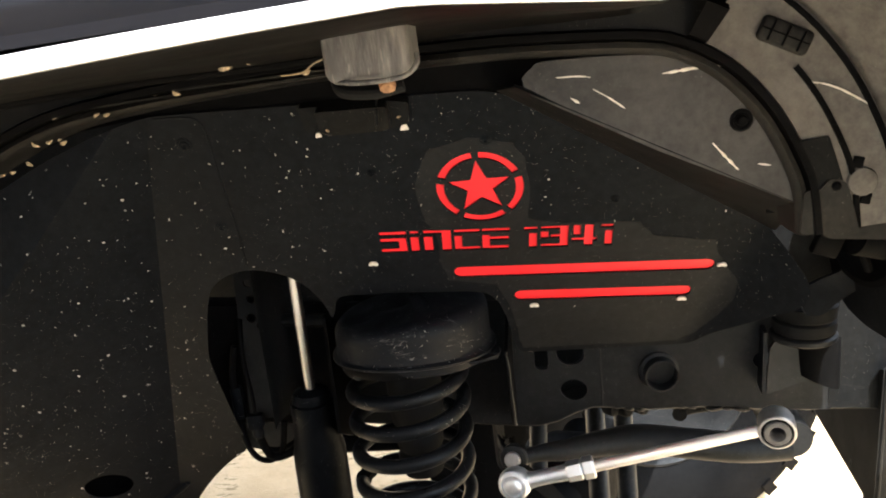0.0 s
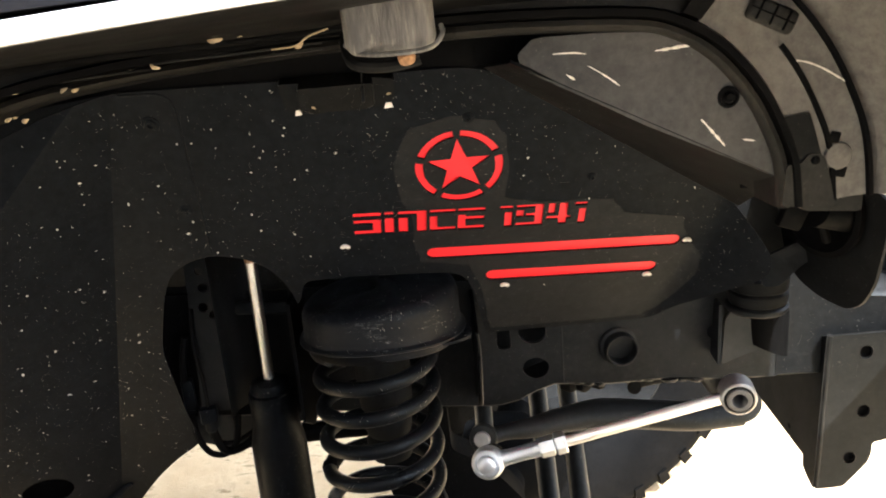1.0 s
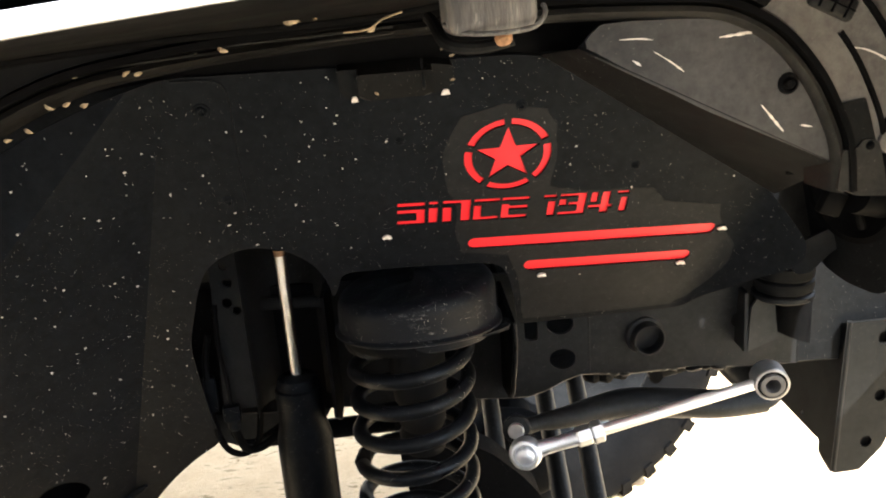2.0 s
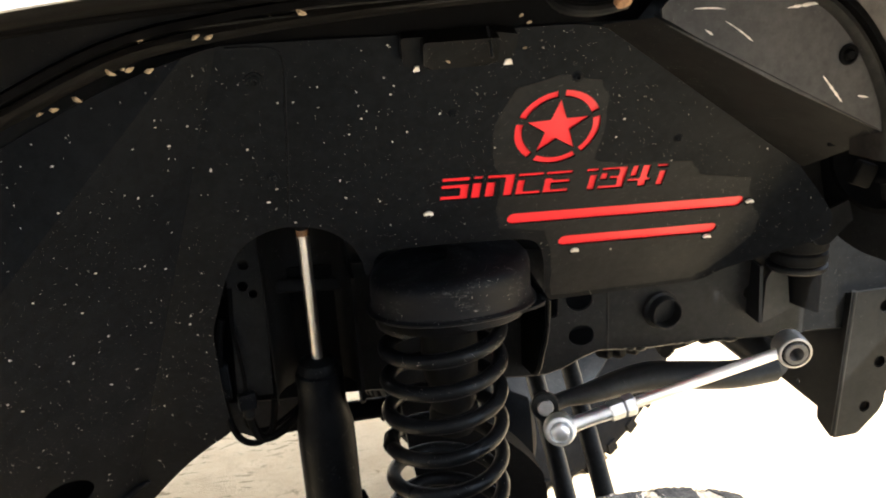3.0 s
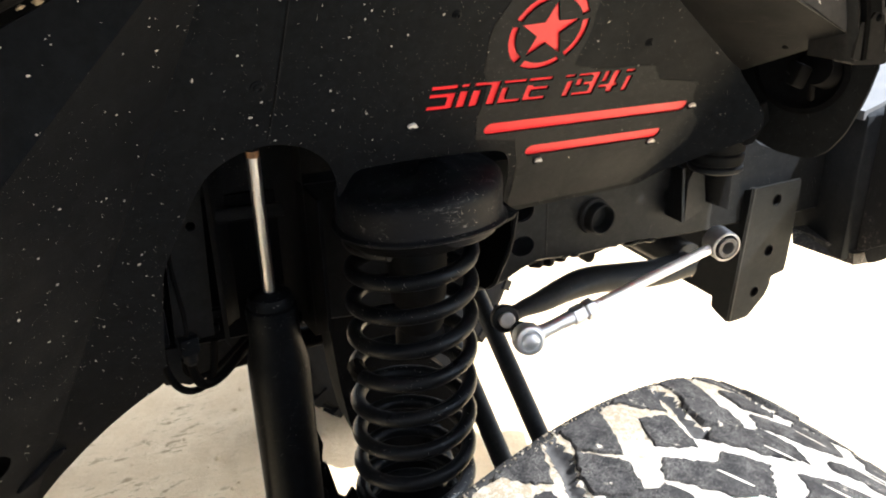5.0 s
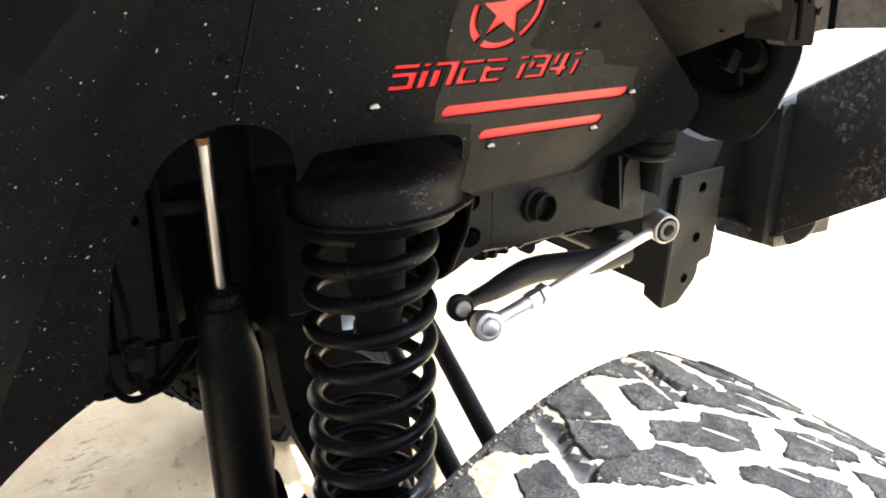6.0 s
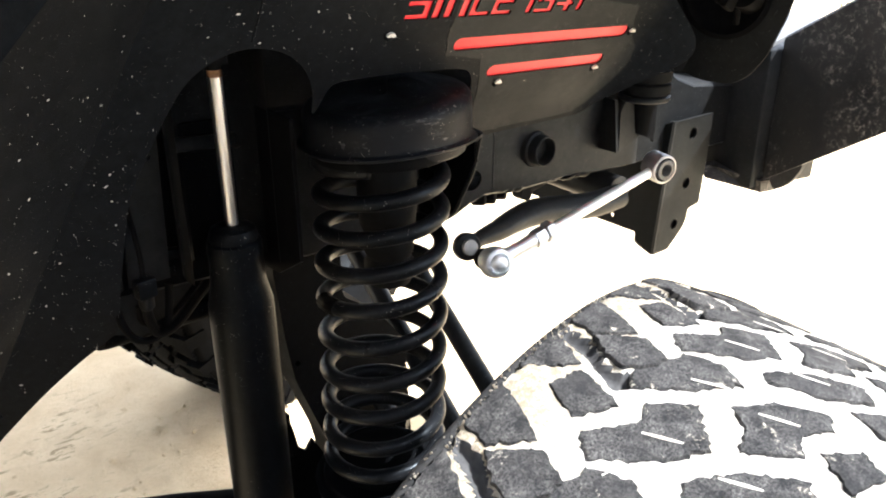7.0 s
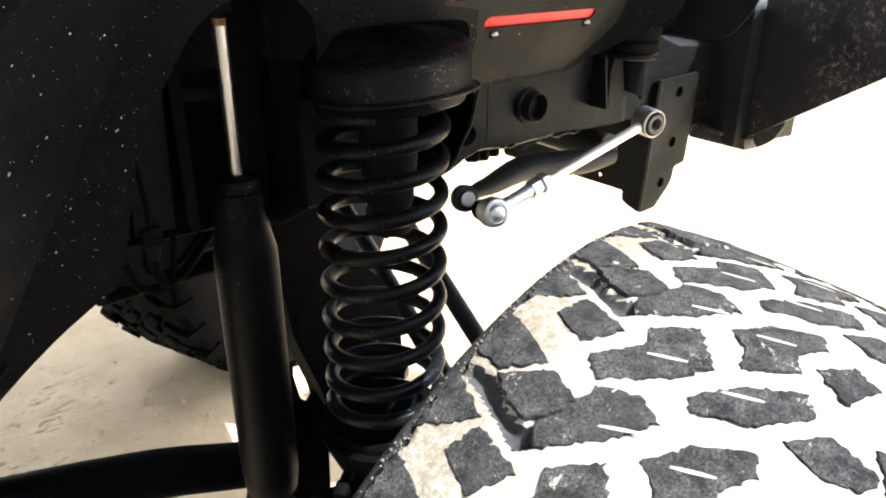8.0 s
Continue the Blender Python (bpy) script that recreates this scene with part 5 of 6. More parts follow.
def make_wheel():
    wheel = thing("off_road_tyre", (-0.1179, 0.4651, 0.4303), "big off-road tyre, tread blocks packed with pale sand, wheel turned", "wheel", "front wheels", 13.2)
    wheel.matrix_basis = pose(-0.1179, 0.4651, 0.4303, 9.3, 0, 13.2)
    bm = bmesh.new()
    prof = [(0.235, -0.120), (0.26, -0.142), (0.33, -0.162), (0.385, -0.166), (0.412, -0.163), (0.4190, -0.159), (0.4220, -0.1545), (0.4225, -0.1495), (0.4220, -0.1450)]
    prof += [(crown(w, -0.0115), w) for w in (-0.14, -0.11, -0.07, -0.03, 0.0, 0.03, 0.07, 0.11, 0.14)]
    prof += [(r, -h) for r, h in reversed(prof[:9])] + [(0.235, 0.120), (0.222, 0.10), (0.222, -0.10), (0.235, -0.120)]
    lathe(bm, prof, (0, 0, 0), (0, -1, 0), 160, None, False)
    tyre = part("tyre", bm, SIDEWALL, wheel, "", 35, True)
    bm = bmesh.new()
    rng = random.Random(3)
    rows = []
    void = [(-0.023, -0.146), (-0.029, -0.122), (-0.045, -0.103), (-0.050, -0.085), (-0.036, -0.068), (-0.055, -0.066), (-0.070, -0.082), (-0.050, -0.116), (-0.036, -0.146)]
    def shore(p, loop):
        """How far a plan point lies inside a loop, 0 outside."""
        if not inside(p, loop):
            return 0.0
        best = 1.0
        for a, b in zip(loop, loop[1:] + loop[:1]):
            dx, dy = b[0] - a[0], b[1] - a[1]
            f = max(0.0, min(1.0, ((p[0] - a[0]) * dx + (p[1] - a[1]) * dy) / (dx * dx + dy * dy)))
            best = min(best, math.hypot(p[0] - a[0] - f * dx, p[1] - a[1] - f * dy))
        return best

    for i in range(1000):
        a = math.tau * i / 1000
        row = []
        here = (a * R_TYRE + 0.11) % PITCH - 0.11
        ragged = 0.006 * noise.noise((math.sin(a) * 24, math.cos(a) * 24, 1.0)) + 0.003 * noise.noise((math.sin(a) * 90, math.cos(a) * 90, 4.0))
        for k in range(90):
            w = -0.1500 + ragged + (0.2975 - ragged) * k / 89
            bump = noise.noise((math.sin(a) * 14, math.cos(a) * 14, w * 34)) * 0.0020 + noise.noise((math.sin(a) * 60, math.cos(a) * 60, w * 130)) * 0.0017
            deep = 0.0085 * min(1.0, shore((here, w), void) / 0.0045)
            row.append(on_tyre(a * R_TYRE, w, -0.0020 + bump * max(0.0, 1 - deep / 0.007) - deep - (0.008 if k in (0, 89) else 0.0)))
        rows.append(row)
    rows.append(rows[0])
    sweep(bm, rows)
    packed = part("packed_sand", bm, CAKED, tyre, "pale dry sand packed in the grooves", 60, True)
    # bare rubber in the open voids
    packed.data.materials.append(VOID)
    for face in packed.data.polygons:
        c = face.center
        s, w = math.atan2(c.x, c.z) * R_TYRE, -c.y
        here = (s + 0.11) % PITCH - 0.11
        if shore((here, w), void) > 0.0003:
            face.material_index = 1
    blocks = [block("tread_block", lp, h) for lp, h in (
        ([(-0.016, -0.149), (0.031, -0.149), (0.016, -0.121), (0.001, -0.097), (-0.021, -0.125)], 0.001),
        ([(-0.026, -0.122), (-0.004, -0.091), (-0.016, -0.066), (-0.032, -0.071), (-0.047, -0.085), (-0.042, -0.104)], 0.003),
        ([(-0.087, -0.149), (-0.036, -0.149), (-0.060, -0.112), (-0.075, -0.131)], 0.0),
        ([(-0.092, -0.121), (-0.064, -0.110), (-0.080, -0.070), (-0.109, -0.090)], 0.0),
        ([(-0.057, -0.078), (-0.029, -0.083), (-0.006, -0.061), (0.002, -0.064), (0.011, -0.034), (-0.001, -0.015), (-0.028, -0.033), (-0.061, -0.072)], 0.0),
        ([(-0.117, -0.080), (-0.082, -0.051), (-0.068, -0.060), (-0.043, -0.029), (-0.076, -0.007), (-0.107, -0.027), (-0.133, -0.066)], 0.0),
        ([(-0.033, -0.014), (-0.002, 0.010), (0.015, 0.042), (0.000, 0.049), (-0.025, 0.034), (-0.043, 0.041), (-0.068, 0.007), (-0.045, 0.003)], 0.0),
        ([(-0.110, -0.011), (-0.079, 0.017), (-0.058, 0.051), (-0.077, 0.063), (-0.106, 0.035), (-0.122, -0.004)], 0.0),
        ([(-0.031, 0.048), (-0.007, 0.069), (-0.019, 0.088), (-0.051, 0.073)], 0.0),
        ([(-0.107, 0.051), (-0.083, 0.073), (-0.094, 0.108), (-0.112, 0.101), (-0.118, 0.076)], 0.0),
        ([(-0.030, 0.095), (0.000, 0.092), (0.015, 0.152), (-0.035, 0.152)], 0.002),
        ([(-0.105, 0.114), (-0.075, 0.098), (-0.055, 0.152), (-0.105, 0.152)], 0.0))]
    # rubber whiskers and crumbs along the shoulder edges
    bm = bmesh.new()
    for i in range(2600):
        s, side = rng.uniform(0, math.tau * R_TYRE), rng.choice((-1, -1, 1))
        w = side * rng.uniform(0.143, 0.155)
        p = on_tyre(s, w, -0.0065)
        d = Vector((rng.uniform(-.6, .6), -side * rng.uniform(0.3, 1.0), rng.uniform(-.6, .6))) + Vector((p.x, 0, p.z)).normalized() * rng.uniform(0.2, 1.2)
        tip = p + d.normalized() * rng.uniform(0.0010, 0.0032)
        q = [bm.verts.new(p + Vector((math.cos(t), math.sin(t) * 0.6, math.sin(t + 1))) * 0.0007) for t in (0, 2.1, 4.2)]
        t = bm.verts.new(tip)
        for k in range(3):
            bm.faces.new((q[k], q[(k + 1) % 3], t))
    part("whisker_fringe", bm, SIDEWALL, tyre, "fine rubber whiskers", 0, True)["kind"] = "stuff"
    # crumbs of sand clinging along the shoulder
    bm = bmesh.new()
    for i in range(3200):
        s, w = rng.uniform(0, math.tau * R_TYRE), -rng.uniform(0.138, 0.156)
        r = rng.choice((0.0006, 0.0008, 0.001, 0.0016))
        at = on_tyre(s, w, -0.0022 if w > -0.148 else -0.005)
        q = [bm.verts.new(at + Vector((x, y, z)) * r * rng.uniform(0.6, 1.3)) for x, y, z in ((1, 0, 0), (-0.5, 0.9, 0), (-0.5, -0.9, 0), (0, 0, 1), (0, 0, -1))]
        for a, b in ((0, 1), (1, 2), (2, 0)):
            bm.faces.new((q[a], q[b], q[3]))
            bm.faces.new((q[b], q[a], q[4]))
    part("sand_crust", bm, CAKED, tyre, "crumbs of dry sand", 0, True)["kind"] = "stuff"
    # sand pressed into the sipes of the blocks
    bm = bmesh.new()
    for i in range(PERIODS):
        for (s0, w0), (s1, w1) in (((-0.0255, -0.0450), (-0.0155, -0.0200)), ((-0.0934, -0.0474), (-0.0844, -0.0223)), ((-0.0260, 0.0040), (-0.0170, 0.0296)), ((-0.0950, 0.0060), (-0.0860, 0.0310))):
            left, right = [], []
            for k in range(5):
                f = k / 4
                wide = 0.0011 * (0.4 + math.sin(math.pi * (0.1 + 0.8 * f)))
                left.append(bm.verts.new(on_tyre(s0 + (s1 - s0) * f + i * PITCH + wide, w0 + (w1 - w0) * f, 0.0009)))
                right.append(bm.verts.new(on_tyre(s0 + (s1 - s0) * f + i * PITCH - wide, w0 + (w1 - w0) * f, 0.0009)))
            for k in range(4):
                bm.faces.new((left[k], left[k + 1], right[k + 1], right[k]))
    part("sipe_sand", bm, CAKED, tyre, "", 0, True)["kind"] = "stuff"
    for b in blocks:
        b.parent = tyre
        for i in range(1, PERIODS):
            c = new("tread_block", b.data)
            c.parent = tyre
            c.matrix_basis = pose(0, 0, 0, 0, 360.0 * i / PERIODS, 0)
    bm = bmesh.new()
    lathe(bm, [(0.228, -0.11), (0.232, -0.125), (0.225, -0.127), (0.205, -0.10), (0.195, 0.02), (0.19, 0.06), (0.10, 0.075), (0.06, 0.07), (0.058, 0.11), (0.001, 0.11)], (0, 0, 0), (0, -1, 0), 60, None, False)
    part("rim", bm, FRAME, wheel, "black steel rim", 35, True)
    return wheel


WHEEL = make_wheel()
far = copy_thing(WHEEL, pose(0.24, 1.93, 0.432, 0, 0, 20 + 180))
# far copy: sand dropped, rubber recoloured near black to hold the vehicle's shade
shaded_blocks = {}
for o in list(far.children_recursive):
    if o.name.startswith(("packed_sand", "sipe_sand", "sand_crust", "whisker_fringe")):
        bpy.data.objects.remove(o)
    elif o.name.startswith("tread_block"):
        if o.data.name not in shaded_blocks:
            shaded_blocks[o.data.name] = o.data.copy()
            shaded_blocks[o.data.name].materials[0] = GROOVE
        o.data = shaded_blocks[o.data.name]
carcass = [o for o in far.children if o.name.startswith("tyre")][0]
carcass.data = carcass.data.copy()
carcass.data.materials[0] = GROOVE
for k in (-1, 1):
    bm = bmesh.new()
    ring = [bm.verts.new((r * math.sin(a), k * w, r * math.cos(a))) for r, w in ((0.442, 0.122), (0.439, 0.160), (0.392, 0.172), (0.392, 0.122)) for a in (-0.036, 0.036)]
    for q in ((0, 1, 3, 2), (2, 3, 5, 4), (4, 5, 7, 6), (6, 7, 1, 0), (0, 2, 4, 6), (1, 7, 5, 3)):
        bm.faces.new([ring[i] for i in q])
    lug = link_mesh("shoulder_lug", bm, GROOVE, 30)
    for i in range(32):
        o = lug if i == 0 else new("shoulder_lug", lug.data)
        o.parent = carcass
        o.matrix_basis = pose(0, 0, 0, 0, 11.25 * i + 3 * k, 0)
far["label"] = "opposite big off-road tyre standing on pale sand, shade put into its black"


def make_axle():
    axle = thing("front_axle", (-0.1, 0.9, 0.40), "black front axle tube with spring perch and brackets", "axle")
    d = Vector((0.21, 0.978, 0)).normalized()
    mid = Vector((-0.145, 0.62, 0.435))
    bm = bmesh.new()
    tube(bm, [mid, mid + d * 0.95], 0.042, 26)
    part("axle_tube", bm, AXLE_SHADE, axle)
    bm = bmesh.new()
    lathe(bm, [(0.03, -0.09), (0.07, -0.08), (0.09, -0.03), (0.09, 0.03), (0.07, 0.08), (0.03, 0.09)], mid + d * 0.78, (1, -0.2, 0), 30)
    part("differential", bm, AXLE_SHADE, axle)
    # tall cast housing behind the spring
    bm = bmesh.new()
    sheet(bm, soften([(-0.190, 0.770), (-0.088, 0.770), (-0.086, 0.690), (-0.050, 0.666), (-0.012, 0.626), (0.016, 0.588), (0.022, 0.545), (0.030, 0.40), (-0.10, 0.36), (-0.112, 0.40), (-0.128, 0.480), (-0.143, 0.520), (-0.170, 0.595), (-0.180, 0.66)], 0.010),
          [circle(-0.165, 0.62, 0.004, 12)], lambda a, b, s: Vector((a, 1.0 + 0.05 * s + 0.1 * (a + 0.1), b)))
    part("cast_housing", bm, AXLE_SHADE, axle)
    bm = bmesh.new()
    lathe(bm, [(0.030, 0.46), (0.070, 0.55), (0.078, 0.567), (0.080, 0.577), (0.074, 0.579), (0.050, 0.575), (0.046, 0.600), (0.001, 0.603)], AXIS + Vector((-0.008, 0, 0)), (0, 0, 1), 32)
    part("spring_perch", bm, AXLE_SHADE, axle)
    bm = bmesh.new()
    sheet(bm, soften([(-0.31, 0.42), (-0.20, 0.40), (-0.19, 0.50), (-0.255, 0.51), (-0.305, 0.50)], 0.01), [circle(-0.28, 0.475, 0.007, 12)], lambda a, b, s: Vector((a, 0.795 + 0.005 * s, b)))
    part("shock_bracket", bm, AXLE_SHADE, axle)
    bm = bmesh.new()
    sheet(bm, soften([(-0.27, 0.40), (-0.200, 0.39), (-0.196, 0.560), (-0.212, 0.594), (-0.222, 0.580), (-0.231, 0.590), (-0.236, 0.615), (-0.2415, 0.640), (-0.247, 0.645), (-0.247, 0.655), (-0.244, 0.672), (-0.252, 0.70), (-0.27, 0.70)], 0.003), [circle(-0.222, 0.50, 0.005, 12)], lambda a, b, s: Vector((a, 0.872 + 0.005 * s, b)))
    part("track_bracket", bm, AXLE_SHADE, axle)
    # hoses and a pinched brake line on top of the axle
    rng = random.Random(8)
    for k in range(7):
        x, y = -0.245 + 0.014 * k, 0.775 + rng.uniform(-0.01, 0.03)
        bm = bmesh.new()
        tube(bm, smooth_path([(x - 0.01, y + 0.03, 0.46), (x + rng.uniform(-.01, .01), y, 0.52 + rng.uniform(-.01, .02)), (x + 0.02, y - 0.012, 0.545 + rng.uniform(-.02, .02)), (x + 0.045, y + 0.01, 0.50)], 5), rng.uniform(0.003, 0.0065), 8)
        part("hose", bm, RUBBER, axle)
    for k in range(6):
        bm = bmesh.new()
        box(bm, pose(-0.245 + 0.016 * k, 0.775 + rng.uniform(-.012, .02), 0.50 + rng.uniform(-.02, .03), rng.uniform(-30, 30), rng.uniform(-30, 30), rng.uniform(-40, 40)), 0.020, 0.016, 0.024, 0.004)
        part("lug", bm, AXLE_SHADE, axle)
    for x, y, z in ((-0.225, 0.772, 0.53), (-0.215, 0.80, 0.56), (-0.20, 0.775, 0.505)):
        bm = bmesh.new()
        tube(bm, [(x, y - 0.012, z), (x, y + 0.012, z)], 0.011, 6)
        part("bolt", bm, AXLE_SHADE, axle, "", 20)
    return axle


def make_arms():
    arm = thing("lower_control_arm", (-0.6, 0.93, 0.55), "black bent tubular lower control arm", "control arm")
    bm = bmesh.new()
    tube(bm, smooth_path([(-0.225, 0.93, 0.458), (-0.31, 0.93, 0.492), (-0.37, 0.93, 0.517), (-0.43, 0.93, 0.537), (-0.54, 0.93, 0.567), (-0.80, 0.95, 0.615), (-1.05, 0.98, 0.66)], 6), 0.029, 20)
    part("tube", bm, AXLE_SHADE, arm)
    bm = bmesh.new()
    tube(bm, [(-0.225, 0.895, 0.457), (-0.225, 0.965, 0.457)], 0.036, 22)
    part("bushing", bm, RUBBER, arm)
    for label, x0, kx, z0, kz, r, y0, y1 in (("black track bar crossing under the chassis", 0.045, 0.05, 0.375, 0.64, 0.016, 0.60, 1.62), ("black drag link crossing under the chassis", 0.080, 0.072, 0.471, 0.61, 0.0145, 0.60, 1.58),
                                             ("black tie rod behind the coil spring", -0.045, 0.04, 0.385, 0.66, 0.0145, 0.66, 1.55)):
        bar = thing("steering_bar", (x0, 0.8, z0), label, "steering bar", "steering bars")
        bm = bmesh.new()
        tube(bm, [(x0 + kx * (y - 0.8), y, z0 + kz * (y - 0.8)) for y in (y0, 0.8, 1.0, 1.3, y1)], r, 18)
        part("tube", bm, FRAME, bar)
        bm = bmesh.new()
        lathe(bm, [(0.010, -0.03), (0.022, -0.02), (0.024, 0.0), (0.020, 0.018), (0.008, 0.024)], (x0 + kx * (y0 - 0.8), y0, z0 + kz * (y0 - 0.8)), (0, 0, 1), 18)
        part("ball_joint", bm, FRAME, bar)


def make_upper_arm():
    arm = thing("upper_control_arm", (-0.4, 1.06, 0.70), "black tubular upper control arm behind the shock absorber", "control arm")
    bm = bmesh.new()
    tube(bm, smooth_path([(-0.388, 1.05, 0.712), (-0.365, 1.055, 0.708), (-0.234, 1.075, 0.699), (-0.10, 1.09, 0.69)], 5), 0.015, 18)
    part("tube", bm, AXLE_SHADE, arm)


make_axle()
make_arms()
make_upper_arm()


# ---------------------------------------------------------------- wiring, lamp, leaves
def make_wires():
    loom = thing("sensor_wiring", (-0.38, 0.89, 0.80), "black sensor wires with a grey connector at the panel edge", "wiring")
    for pts, r in (([(-0.376, 0.885, 0.975), (-0.378, 0.878, 0.93), (-0.374, 0.876, 0.88), (-0.374, 0.876, 0.85)], 0.0026), ([(-0.389, 0.884, 0.94), (-0.398, 0.884, 0.90), (-0.400, 0.888, 0.84), (-0.397, 0.889, 0.805), (-0.386, 0.889, 0.783), (-0.368, 0.890, 0.778), (-0.352, 0.892, 0.792), (-0.345, 0.895, 0.83)], 0.0040),
                   ([(-0.374, 0.876, 0.83), (-0.374, 0.88, 0.815), (-0.366, 0.886, 0.786), (-0.345, 0.892, 0.785), (-0.315, 0.905, 0.802), (-0.25, 0.94, 0.835)], 0.0052), ([(-0.380, 0.885, 0.82), (-0.378, 0.89, 0.800), (-0.36, 0.895, 0.790), (-0.335, 0.905, 0.797), (-0.29, 0.93, 0.82)], 0.003)):
        bm = bmesh.new()
        tube(bm, smooth_path(pts, 6), r, 10)
        part("wire", bm, GROOVE, loom)
    bm = bmesh.new()
    box(bm, pose(-0.374, 0.874, 0.842, 0, 0, 10), 0.020, 0.014, 0.020, 0.003)
    part("connector", bm, SHOCK, loom, "dark grey plug connector")
    bm = bmesh.new()
    tube(bm, [(-0.374, 0.876, 0.834), (-0.374, 0.877, 0.822), (-0.374, 0.878, 0.818)], [0.007, 0.0075, 0.005], 14)
    part("collar", bm, RUBBER, loom)
    bm = bmesh.new()
    box(bm, pose(-0.398, 0.888, 0.862, 0, 0, 10), 0.014, 0.014, 0.045, 0.003)
    part("clip", bm, SHOCK, loom)
    for x, z in ((-0.345, 0.845), (-0.338, 0.862)):
        bm = bmesh.new()
        box(bm, pose(x, 0.893, z), 0.013, 0.010, 0.010, 0.002)
        part("clip", bm, SHOCK, loom)


def make_lamp():
    lamp = thing("marker_lamp_cap", (-0.097, 0.47, 1.262), "frosted grey plastic cap behind the side marker lamp", "lamp cap")
    bm = bmesh.new()
    box(bm, pose(-0.0965, 0.492, 1.2885, 0, -2, 0), 0.053, 0.05, 0.050, 0.0085, 4)
    part("cap", bm, LAMP, lamp)
    bm = bmesh.new()
    tube(bm, smooth_path([(-0.123, 0.482, 1.270), (-0.112, 0.470, 1.2645), (-0.09, 0.466, 1.2635), (-0.073, 0.467, 1.2655), (-0.066, 0.470, 1.272), (-0.0665, 0.474, 1.277)], 5), 0.0015, 8)
    part("rim_clip", bm, LAMP, lamp)
    bm = bmesh.new()
    tube(bm, smooth_path([(-0.127, 0.55, 1.274), (-0.126, 0.52, 1.270), (-0.12, 0.50, 1.258), (-0.10, 0.50, 1.255), (-0.08, 0.50, 1.258)], 5), 0.004, 10)
    part("wire", bm, RUBBER, lamp)
    bm = bmesh.new()
    lathe(bm, [(0.004, -0.004), (0.0055, 0.0), (0.0048, 0.003), (0.002, 0.0045)], (-0.088, 0.487, 1.2600), (0.1, -0.6, -0.8), 12)
    part("screw", bm, WOOD_RUST, lamp, "rusty screw head")


def make_clips():
    clip = thing("push_clip", (0.232, 0.6, 1.154), "round black plastic push clip on the flare", "push clip")
    bm = bmesh.new()
    lathe(bm, [(0.0110, 0.0), (0.0108, 0.0016), (0.0098, 0.0026), (0.005, 0.0032), (0.0005, 0.0033)], (0.232, 0.5975, 1.154), (0, -1, 0), 24)
    part("head", bm, FRONT, clip)
    for x, z in ((0.229, 1.1685), (0.235, 1.1415)):
        bm = bmesh.new()
        box(bm, pose(x, 0.5975, z, 0, 12, 0), 0.0075, 0.004, 0.0085, 0.0008)
        part("slot", bm, GROOVE, clip)
    fog = thing("moulded_vent", (0.172, 0.595, 1.262), "moulded black plastic vent on the flare", "vent")
    bm = bmesh.new()
    box(bm, pose(0.1765, 0.5955, 1.2625, 0, 26, 0), 0.038, 0.008, 0.018, 0.004, 3)
    part("vent_body", bm, PLASTIC, fog)
    for k in (-1, 0, 1):
        bm = bmesh.new()
        box(bm, pose(0.1765 + 0.011 * k * 0.9, 0.5912, 1.2625 - 0.011 * k * 0.44, 0, 26, 0), 0.0012, 0.003, 0.015, 0.0005)
        part("vent_rib", bm, GROOVE, fog)
    bm = bmesh.new()
    box(bm, pose(0.1765, 0.5914, 1.2625, 0, 26, 0), 0.035, 0.002, 0.0011, 0.0004)
    part("vent_rib", bm, GROOVE, fog)


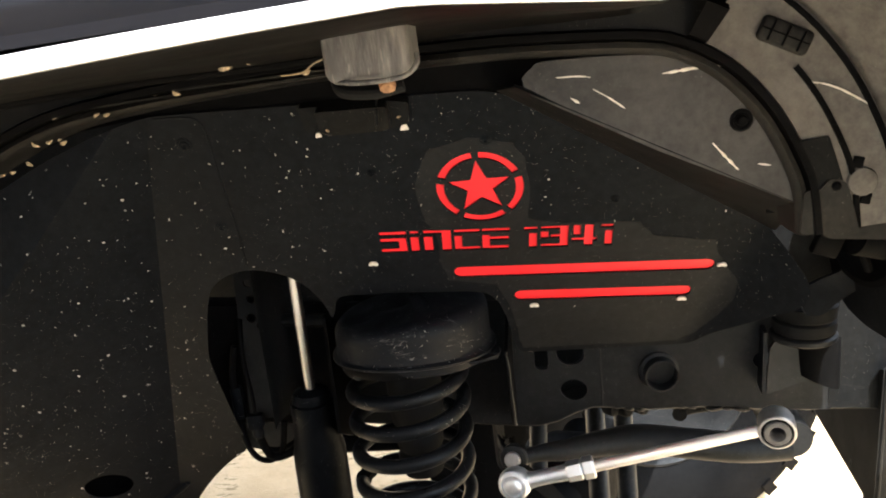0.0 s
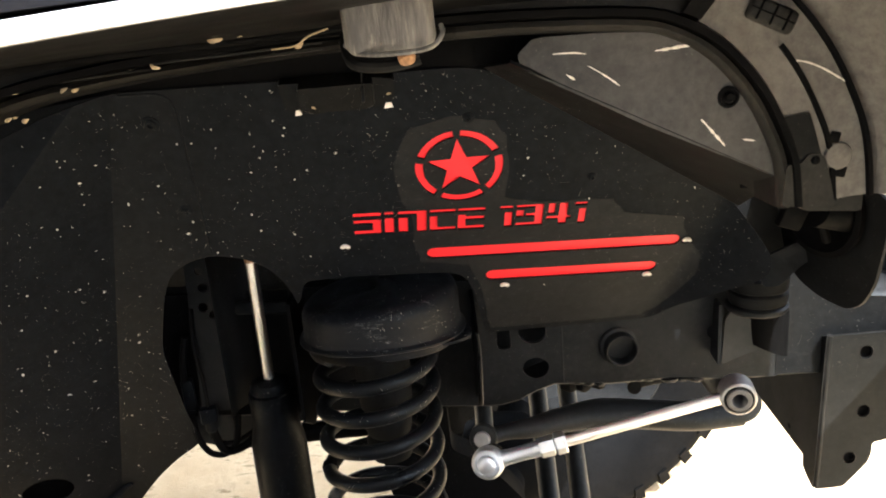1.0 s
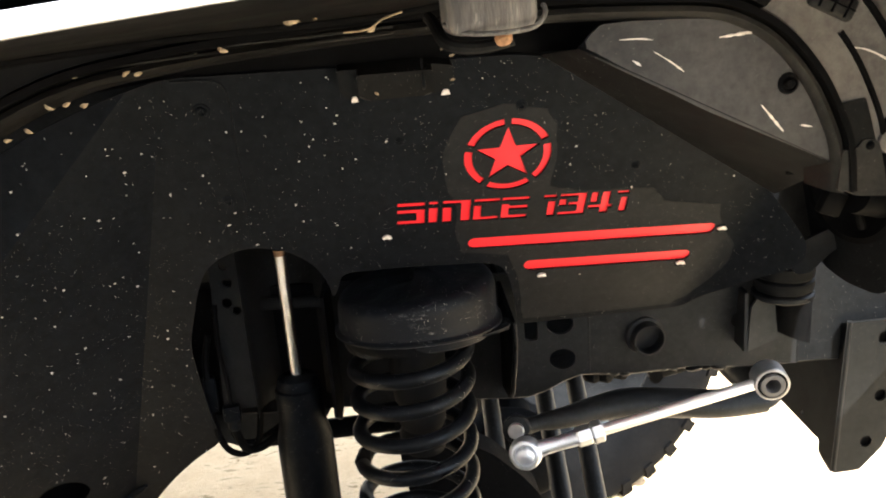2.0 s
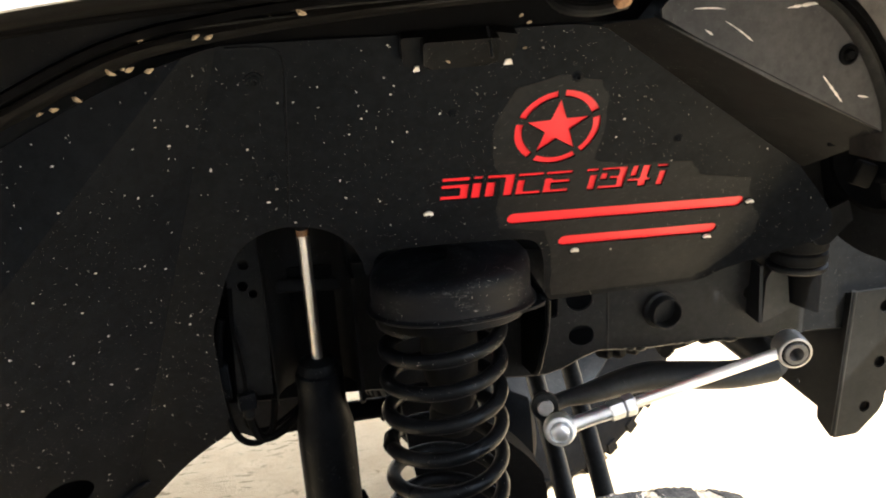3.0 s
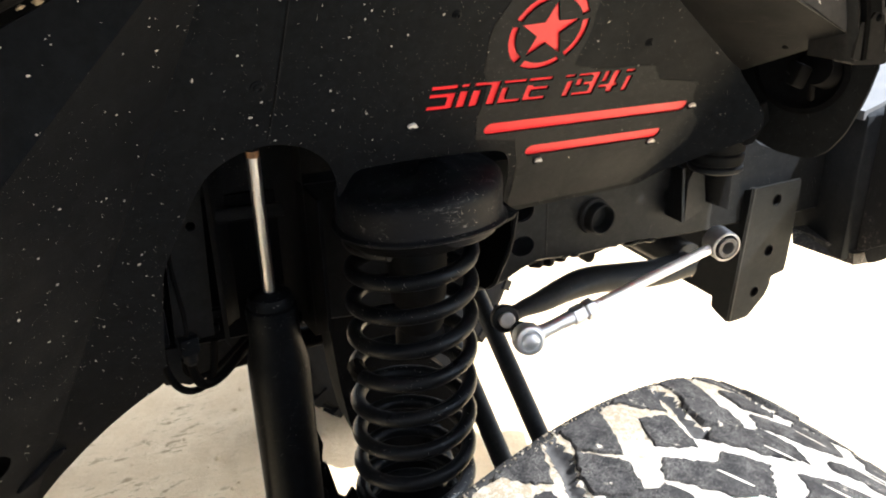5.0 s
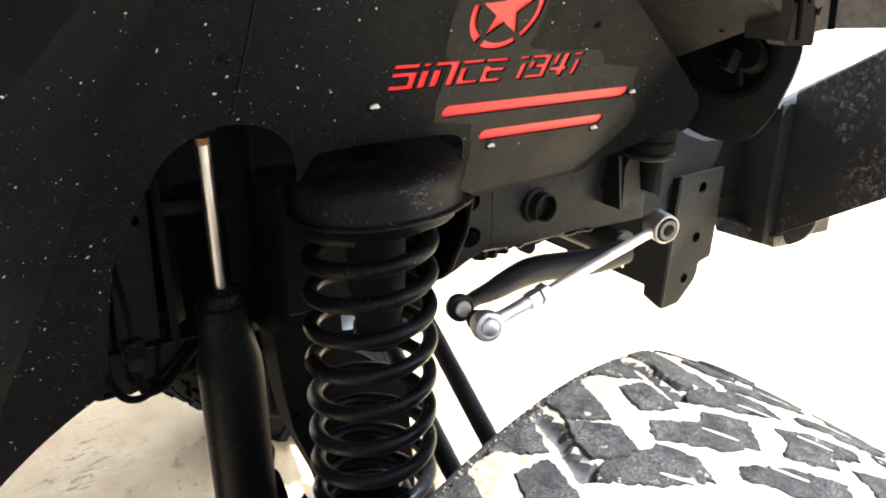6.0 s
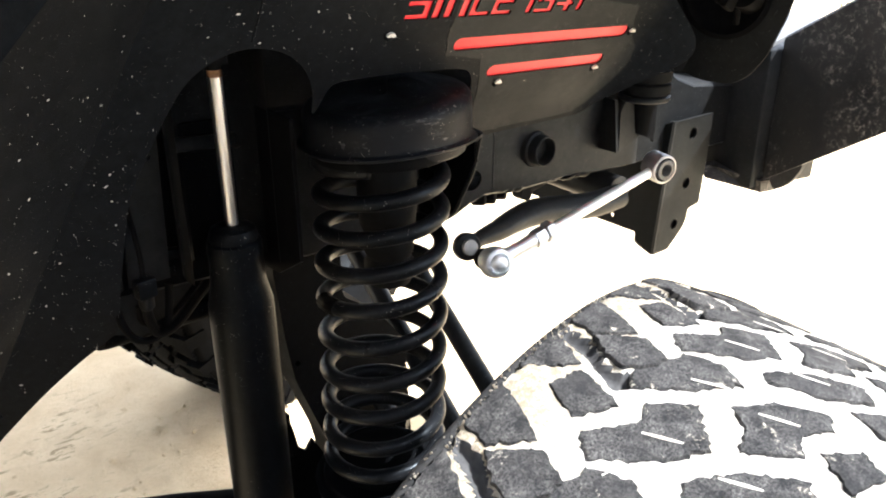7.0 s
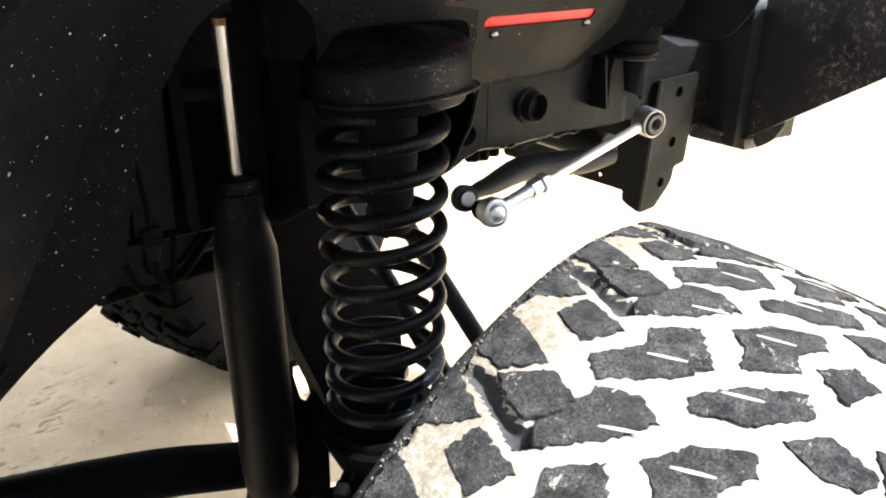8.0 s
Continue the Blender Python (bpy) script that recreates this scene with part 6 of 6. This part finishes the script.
def make_leaves():
    rng = random.Random(21)
    spots = [(-0.2345, 0.607, 1.2795, 0.010, 0.4), (-0.165, 0.588, 1.2695, 0.013, 0.9), (-0.338, 0.623, 1.2500, 0.012, 0.2), (-0.350, 0.625, 1.2465, 0.008, 2.2), (-0.395, 0.628, 1.2330, 0.007, 1.2), (-0.43, 0.633, 1.2145, 0.013, 0.3),
             (-0.446, 0.632, 1.209, 0.012, 1.9), (-0.455, 0.630, 1.2065, 0.010, 0.8), (-0.232, 0.600, 1.267, 0.009, 2.8), (-0.29, 0.60, 1.262, 0.007, 0.5), (-0.108, 0.61, 1.246, 0.008, 0.7), (-0.115, 0.606, 1.2515, 0.007, 2.1), (-0.166, 0.628, 1.221, 0.007, 1.6), (-0.107, 0.627, 1.227, 0.007, 1.2), (-0.397, 0.598, 1.2335, 0.014, 0.3), (-0.385, 0.598, 1.2345, 0.012, 1.1), (-0.373, 0.598, 1.2330, 0.012, 2.4), (-0.340, 0.597, 1.2520, 0.012, 0.9), (-0.332, 0.597, 1.2515, 0.011, 2.0), (-0.376, 0.597, 1.2525, 0.009, 0.6), (-0.218, 0.566, 1.2785, 0.020, 0.0), (-0.203, 0.570, 1.2800, 0.010, 0.1), (-0.270, 0.592, 1.2635, 0.014, 0.2)]
    for x, y, z, size, turn in spots:
        size *= 0.55
        bm = bmesh.new()
        n = 9
        rows = []
        for i in range(n):
            f = i / (n - 1)
            half = size * 0.24 * math.sin(math.pi * (0.08 + 0.88 * f)) * rng.uniform(0.8, 1.2)
            c = Vector((size * (f - 0.5), -size * 0.25 * math.sin(math.pi * f), 0))
            rows.append([c + Vector((0, 0, half)), c + Vector((0, -half * 0.5, 0)), c + Vector((0, 0, -half)), c + Vector((0, 0.0006, 0))])
        sweep(bm, rows, True)
        bmesh.ops.transform(bm, matrix=Matrix.Translation((x, y - 0.002, z)) @ pose(0, 0, 0, rng.uniform(-30, 30), 30 * math.sin(turn * 5), 0), verts=bm.verts[:])
        solo("dry_leaf", bm, LEAF, "small curled dry leaf caught under the flare", "leaf", "dry leaves")
    bm = bmesh.new()
    tube(bm, smooth_path([(-0.185, 0.586, 1.2685), (-0.168, 0.584, 1.2695), (-0.157, 0.582, 1.2755), (-0.143, 0.580, 1.2795)], 5), 0.0007, 7)
    solo("dry_twig", bm, LEAF, "thin dry twig caught under the flare", "twig")


def make_front_ribs():
    ribs = thing("flare_clips", (0.21, 0.6, 1.12), "small black slots and tab on the flare front", "flare clip")
    for x, z in ((0.1265, 1.2745),):
        bm = bmesh.new()
        box(bm, pose(x, 0.5945, z, 0, 20, 0), 0.006, 0.004, 0.015, 0.001)
        part("slot", bm, GROOVE, ribs)
    bm = bmesh.new()
    sheet(bm, soften([(0.189, 1.118), (0.231, 1.1155), (0.2235, 1.147), (0.2200, 1.156), (0.2080, 1.158), (0.2030, 1.151), (0.1915, 1.150)], 0.003), [], lambda x, z, s: Vector((x, 0.594 + 0.003 * s, z)))
    tab = part("tab", bm, PLASTIC, ribs)
    bm = bmesh.new()
    dome(bm, (0.2135, 0.594, 1.1525), (0, -1, 0), 0.0035, 0.002)
    part("bolt", bm, GROOVE, tab)
    bm = bmesh.new()
    sheet(bm, soften([(0.187, 1.187), (0.208, 1.190), (0.214, 1.172), (0.2205, 1.150), (0.197, 1.149), (0.195, 1.165)], 0.002), [], lambda x, z, s: Vector((x, 0.5955 + 0.002 * s, z)))
    part("recess", bm, UNDER, ribs)
    bm = bmesh.new()
    path = smooth_path([(0.194, 0.5955, 1.2285), (0.203, 0.5955, 1.2270), (0.215, 0.5955, 1.222), (0.228, 0.5955, 1.214), (0.238, 0.5955, 1.2075)], 5)
    rng = random.Random(6)
    tube(bm, path, [0.0008 * rng.uniform(0.4, 1.3) for _ in path], 6, True, 0.5, (0, 1, 0))
    part("scratch", bm, MUDDY, ribs, "pale scratch")


make_front_ribs()
make_wires()
make_lamp()
make_clips()
make_leaves()


# ---------------------------------------------------------------- the rest of the vehicle body
def make_vehicle():
    car = thing("vehicle_body", (-1.0, 1.2, 0.8), "black off-road vehicle body with hood and fenders", "vehicle body")
    turn = Matrix.Translation((-0.10, 1.17, 0)) @ pose(0, 0, 0, 0, 0, -12.4)

    def slab(name, x0, x1, y0, y1, z0, z1, mat, bevel=0.02, label=""):
        bm = bmesh.new()
        box(bm, turn @ Matrix.Translation(((x0 + x1) / 2, (y0 + y1) / 2, (z0 + z1) / 2)), x1 - x0, y1 - y0, z1 - z0, bevel, 3)
        return part(name, bm, mat, car, label)

    slab("hood", -1.25, 0.42, -0.47, 0.50, 1.26, 1.40, BODY, 0.05)
    slab("grille", 0.38, 0.44, -0.20, 0.45, 0.95, 1.30, BODY, 0.02)
    slab("valance", 0.36, 0.47, 0.08, 0.45, 0.76, 0.949, AXLE_SHADE, 0.02)
    slab("engine_bay", -1.0, 0.34, -0.14, 0.45, 0.88, 1.255, FRAME, 0.02)
    slab("far_fender", -0.9, 0.40, 0.50, 0.80, 1.22, 1.30, BODY, 0.03)
    slab("cabin", -3.4, -1.05, -0.74, 0.76, 0.62, 1.30, BODY, 0.05)
    slab("cabin_top", -3.4, -1.35, -0.66, 0.68, 1.30, 1.86, BODY, 0.08)
    # fender top over the wheel arch
    bm = bmesh.new()
    sheet(bm, [(-0.95, 0.48), (0.16, 0.48), (0.27, 0.62), (0.27, 0.86), (-0.95, 0.86)], [], lambda x, y, s: Vector((x, y, 1.316 + 0.058 * x + 0.016 * x * x + 0.008 * s)))
    part("fender_top", bm, BODY, car)
    # closing sheet above the folded panel
    bm = bmesh.new()
    sheet(bm, [(-0.95, 1.02), (-0.60, 1.165), (-0.40, 1.235), (-0.33, 1.243), (0.0, 1.240), (0.02, 1.262), (0.115, 1.252), (0.17, 1.205), (0.185, 1.15), (0.185, 1.118), (0.255, 1.118), (0.30, 1.15), (0.30, 1.30), (-0.95, 1.30)], [], lambda x, z, s: Vector((x, 0.665 + 0.003 * s, z)))
    part("inner_wall", bm, GROOVE, car)
    bm = bmesh.new()
    sheet(bm, [(-0.90, 0.62), (-0.63, 0.64), (-0.57, 0.72), (-0.51, 0.78), (-0.51, 0.95), (-0.90, 0.95)], [], lambda x, z, s: Vector((x, panel_y(x, z) + 0.022 + 0.003 * s, z)))
    part("splash_shield", bm, GROOVE, car)
    return car


make_vehicle()


def make_grass():
    rng = random.Random(5)
    bm = bmesh.new()
    for _ in range(60):
        cx, cy = rng.uniform(9.2, 14.5), rng.uniform(3.8, 8.8)
        for _ in range(26):
            x, y = cx + rng.gauss(0, 0.16), cy + rng.gauss(0, 0.16)
            h, lean = rng.uniform(0.04, 0.14), rng.uniform(0, math.tau)
            tip = Vector((x + 0.06 * math.cos(lean), y + 0.06 * math.sin(lean), h))
            s = Vector((-math.sin(lean), math.cos(lean), 0)) * 0.006
            b = Vector((x, y, -0.005))
            v = [bm.verts.new(b - s), bm.verts.new(b + s), bm.verts.new(b.lerp(tip, 0.6) + s * 0.7 + Vector((0, 0, 0.01))), bm.verts.new(tip)]
            bm.faces.new(v)
    ob = link_mesh("dry_grass", bm, plain("dry_grass_green", (0.30, 0.26, 0.10), 0.9, 0.0, 0.3, 8), 0)
    tagged(ob, "sparse dry grass tufts on the sand", "grass", "", "stuff")


make_grass()
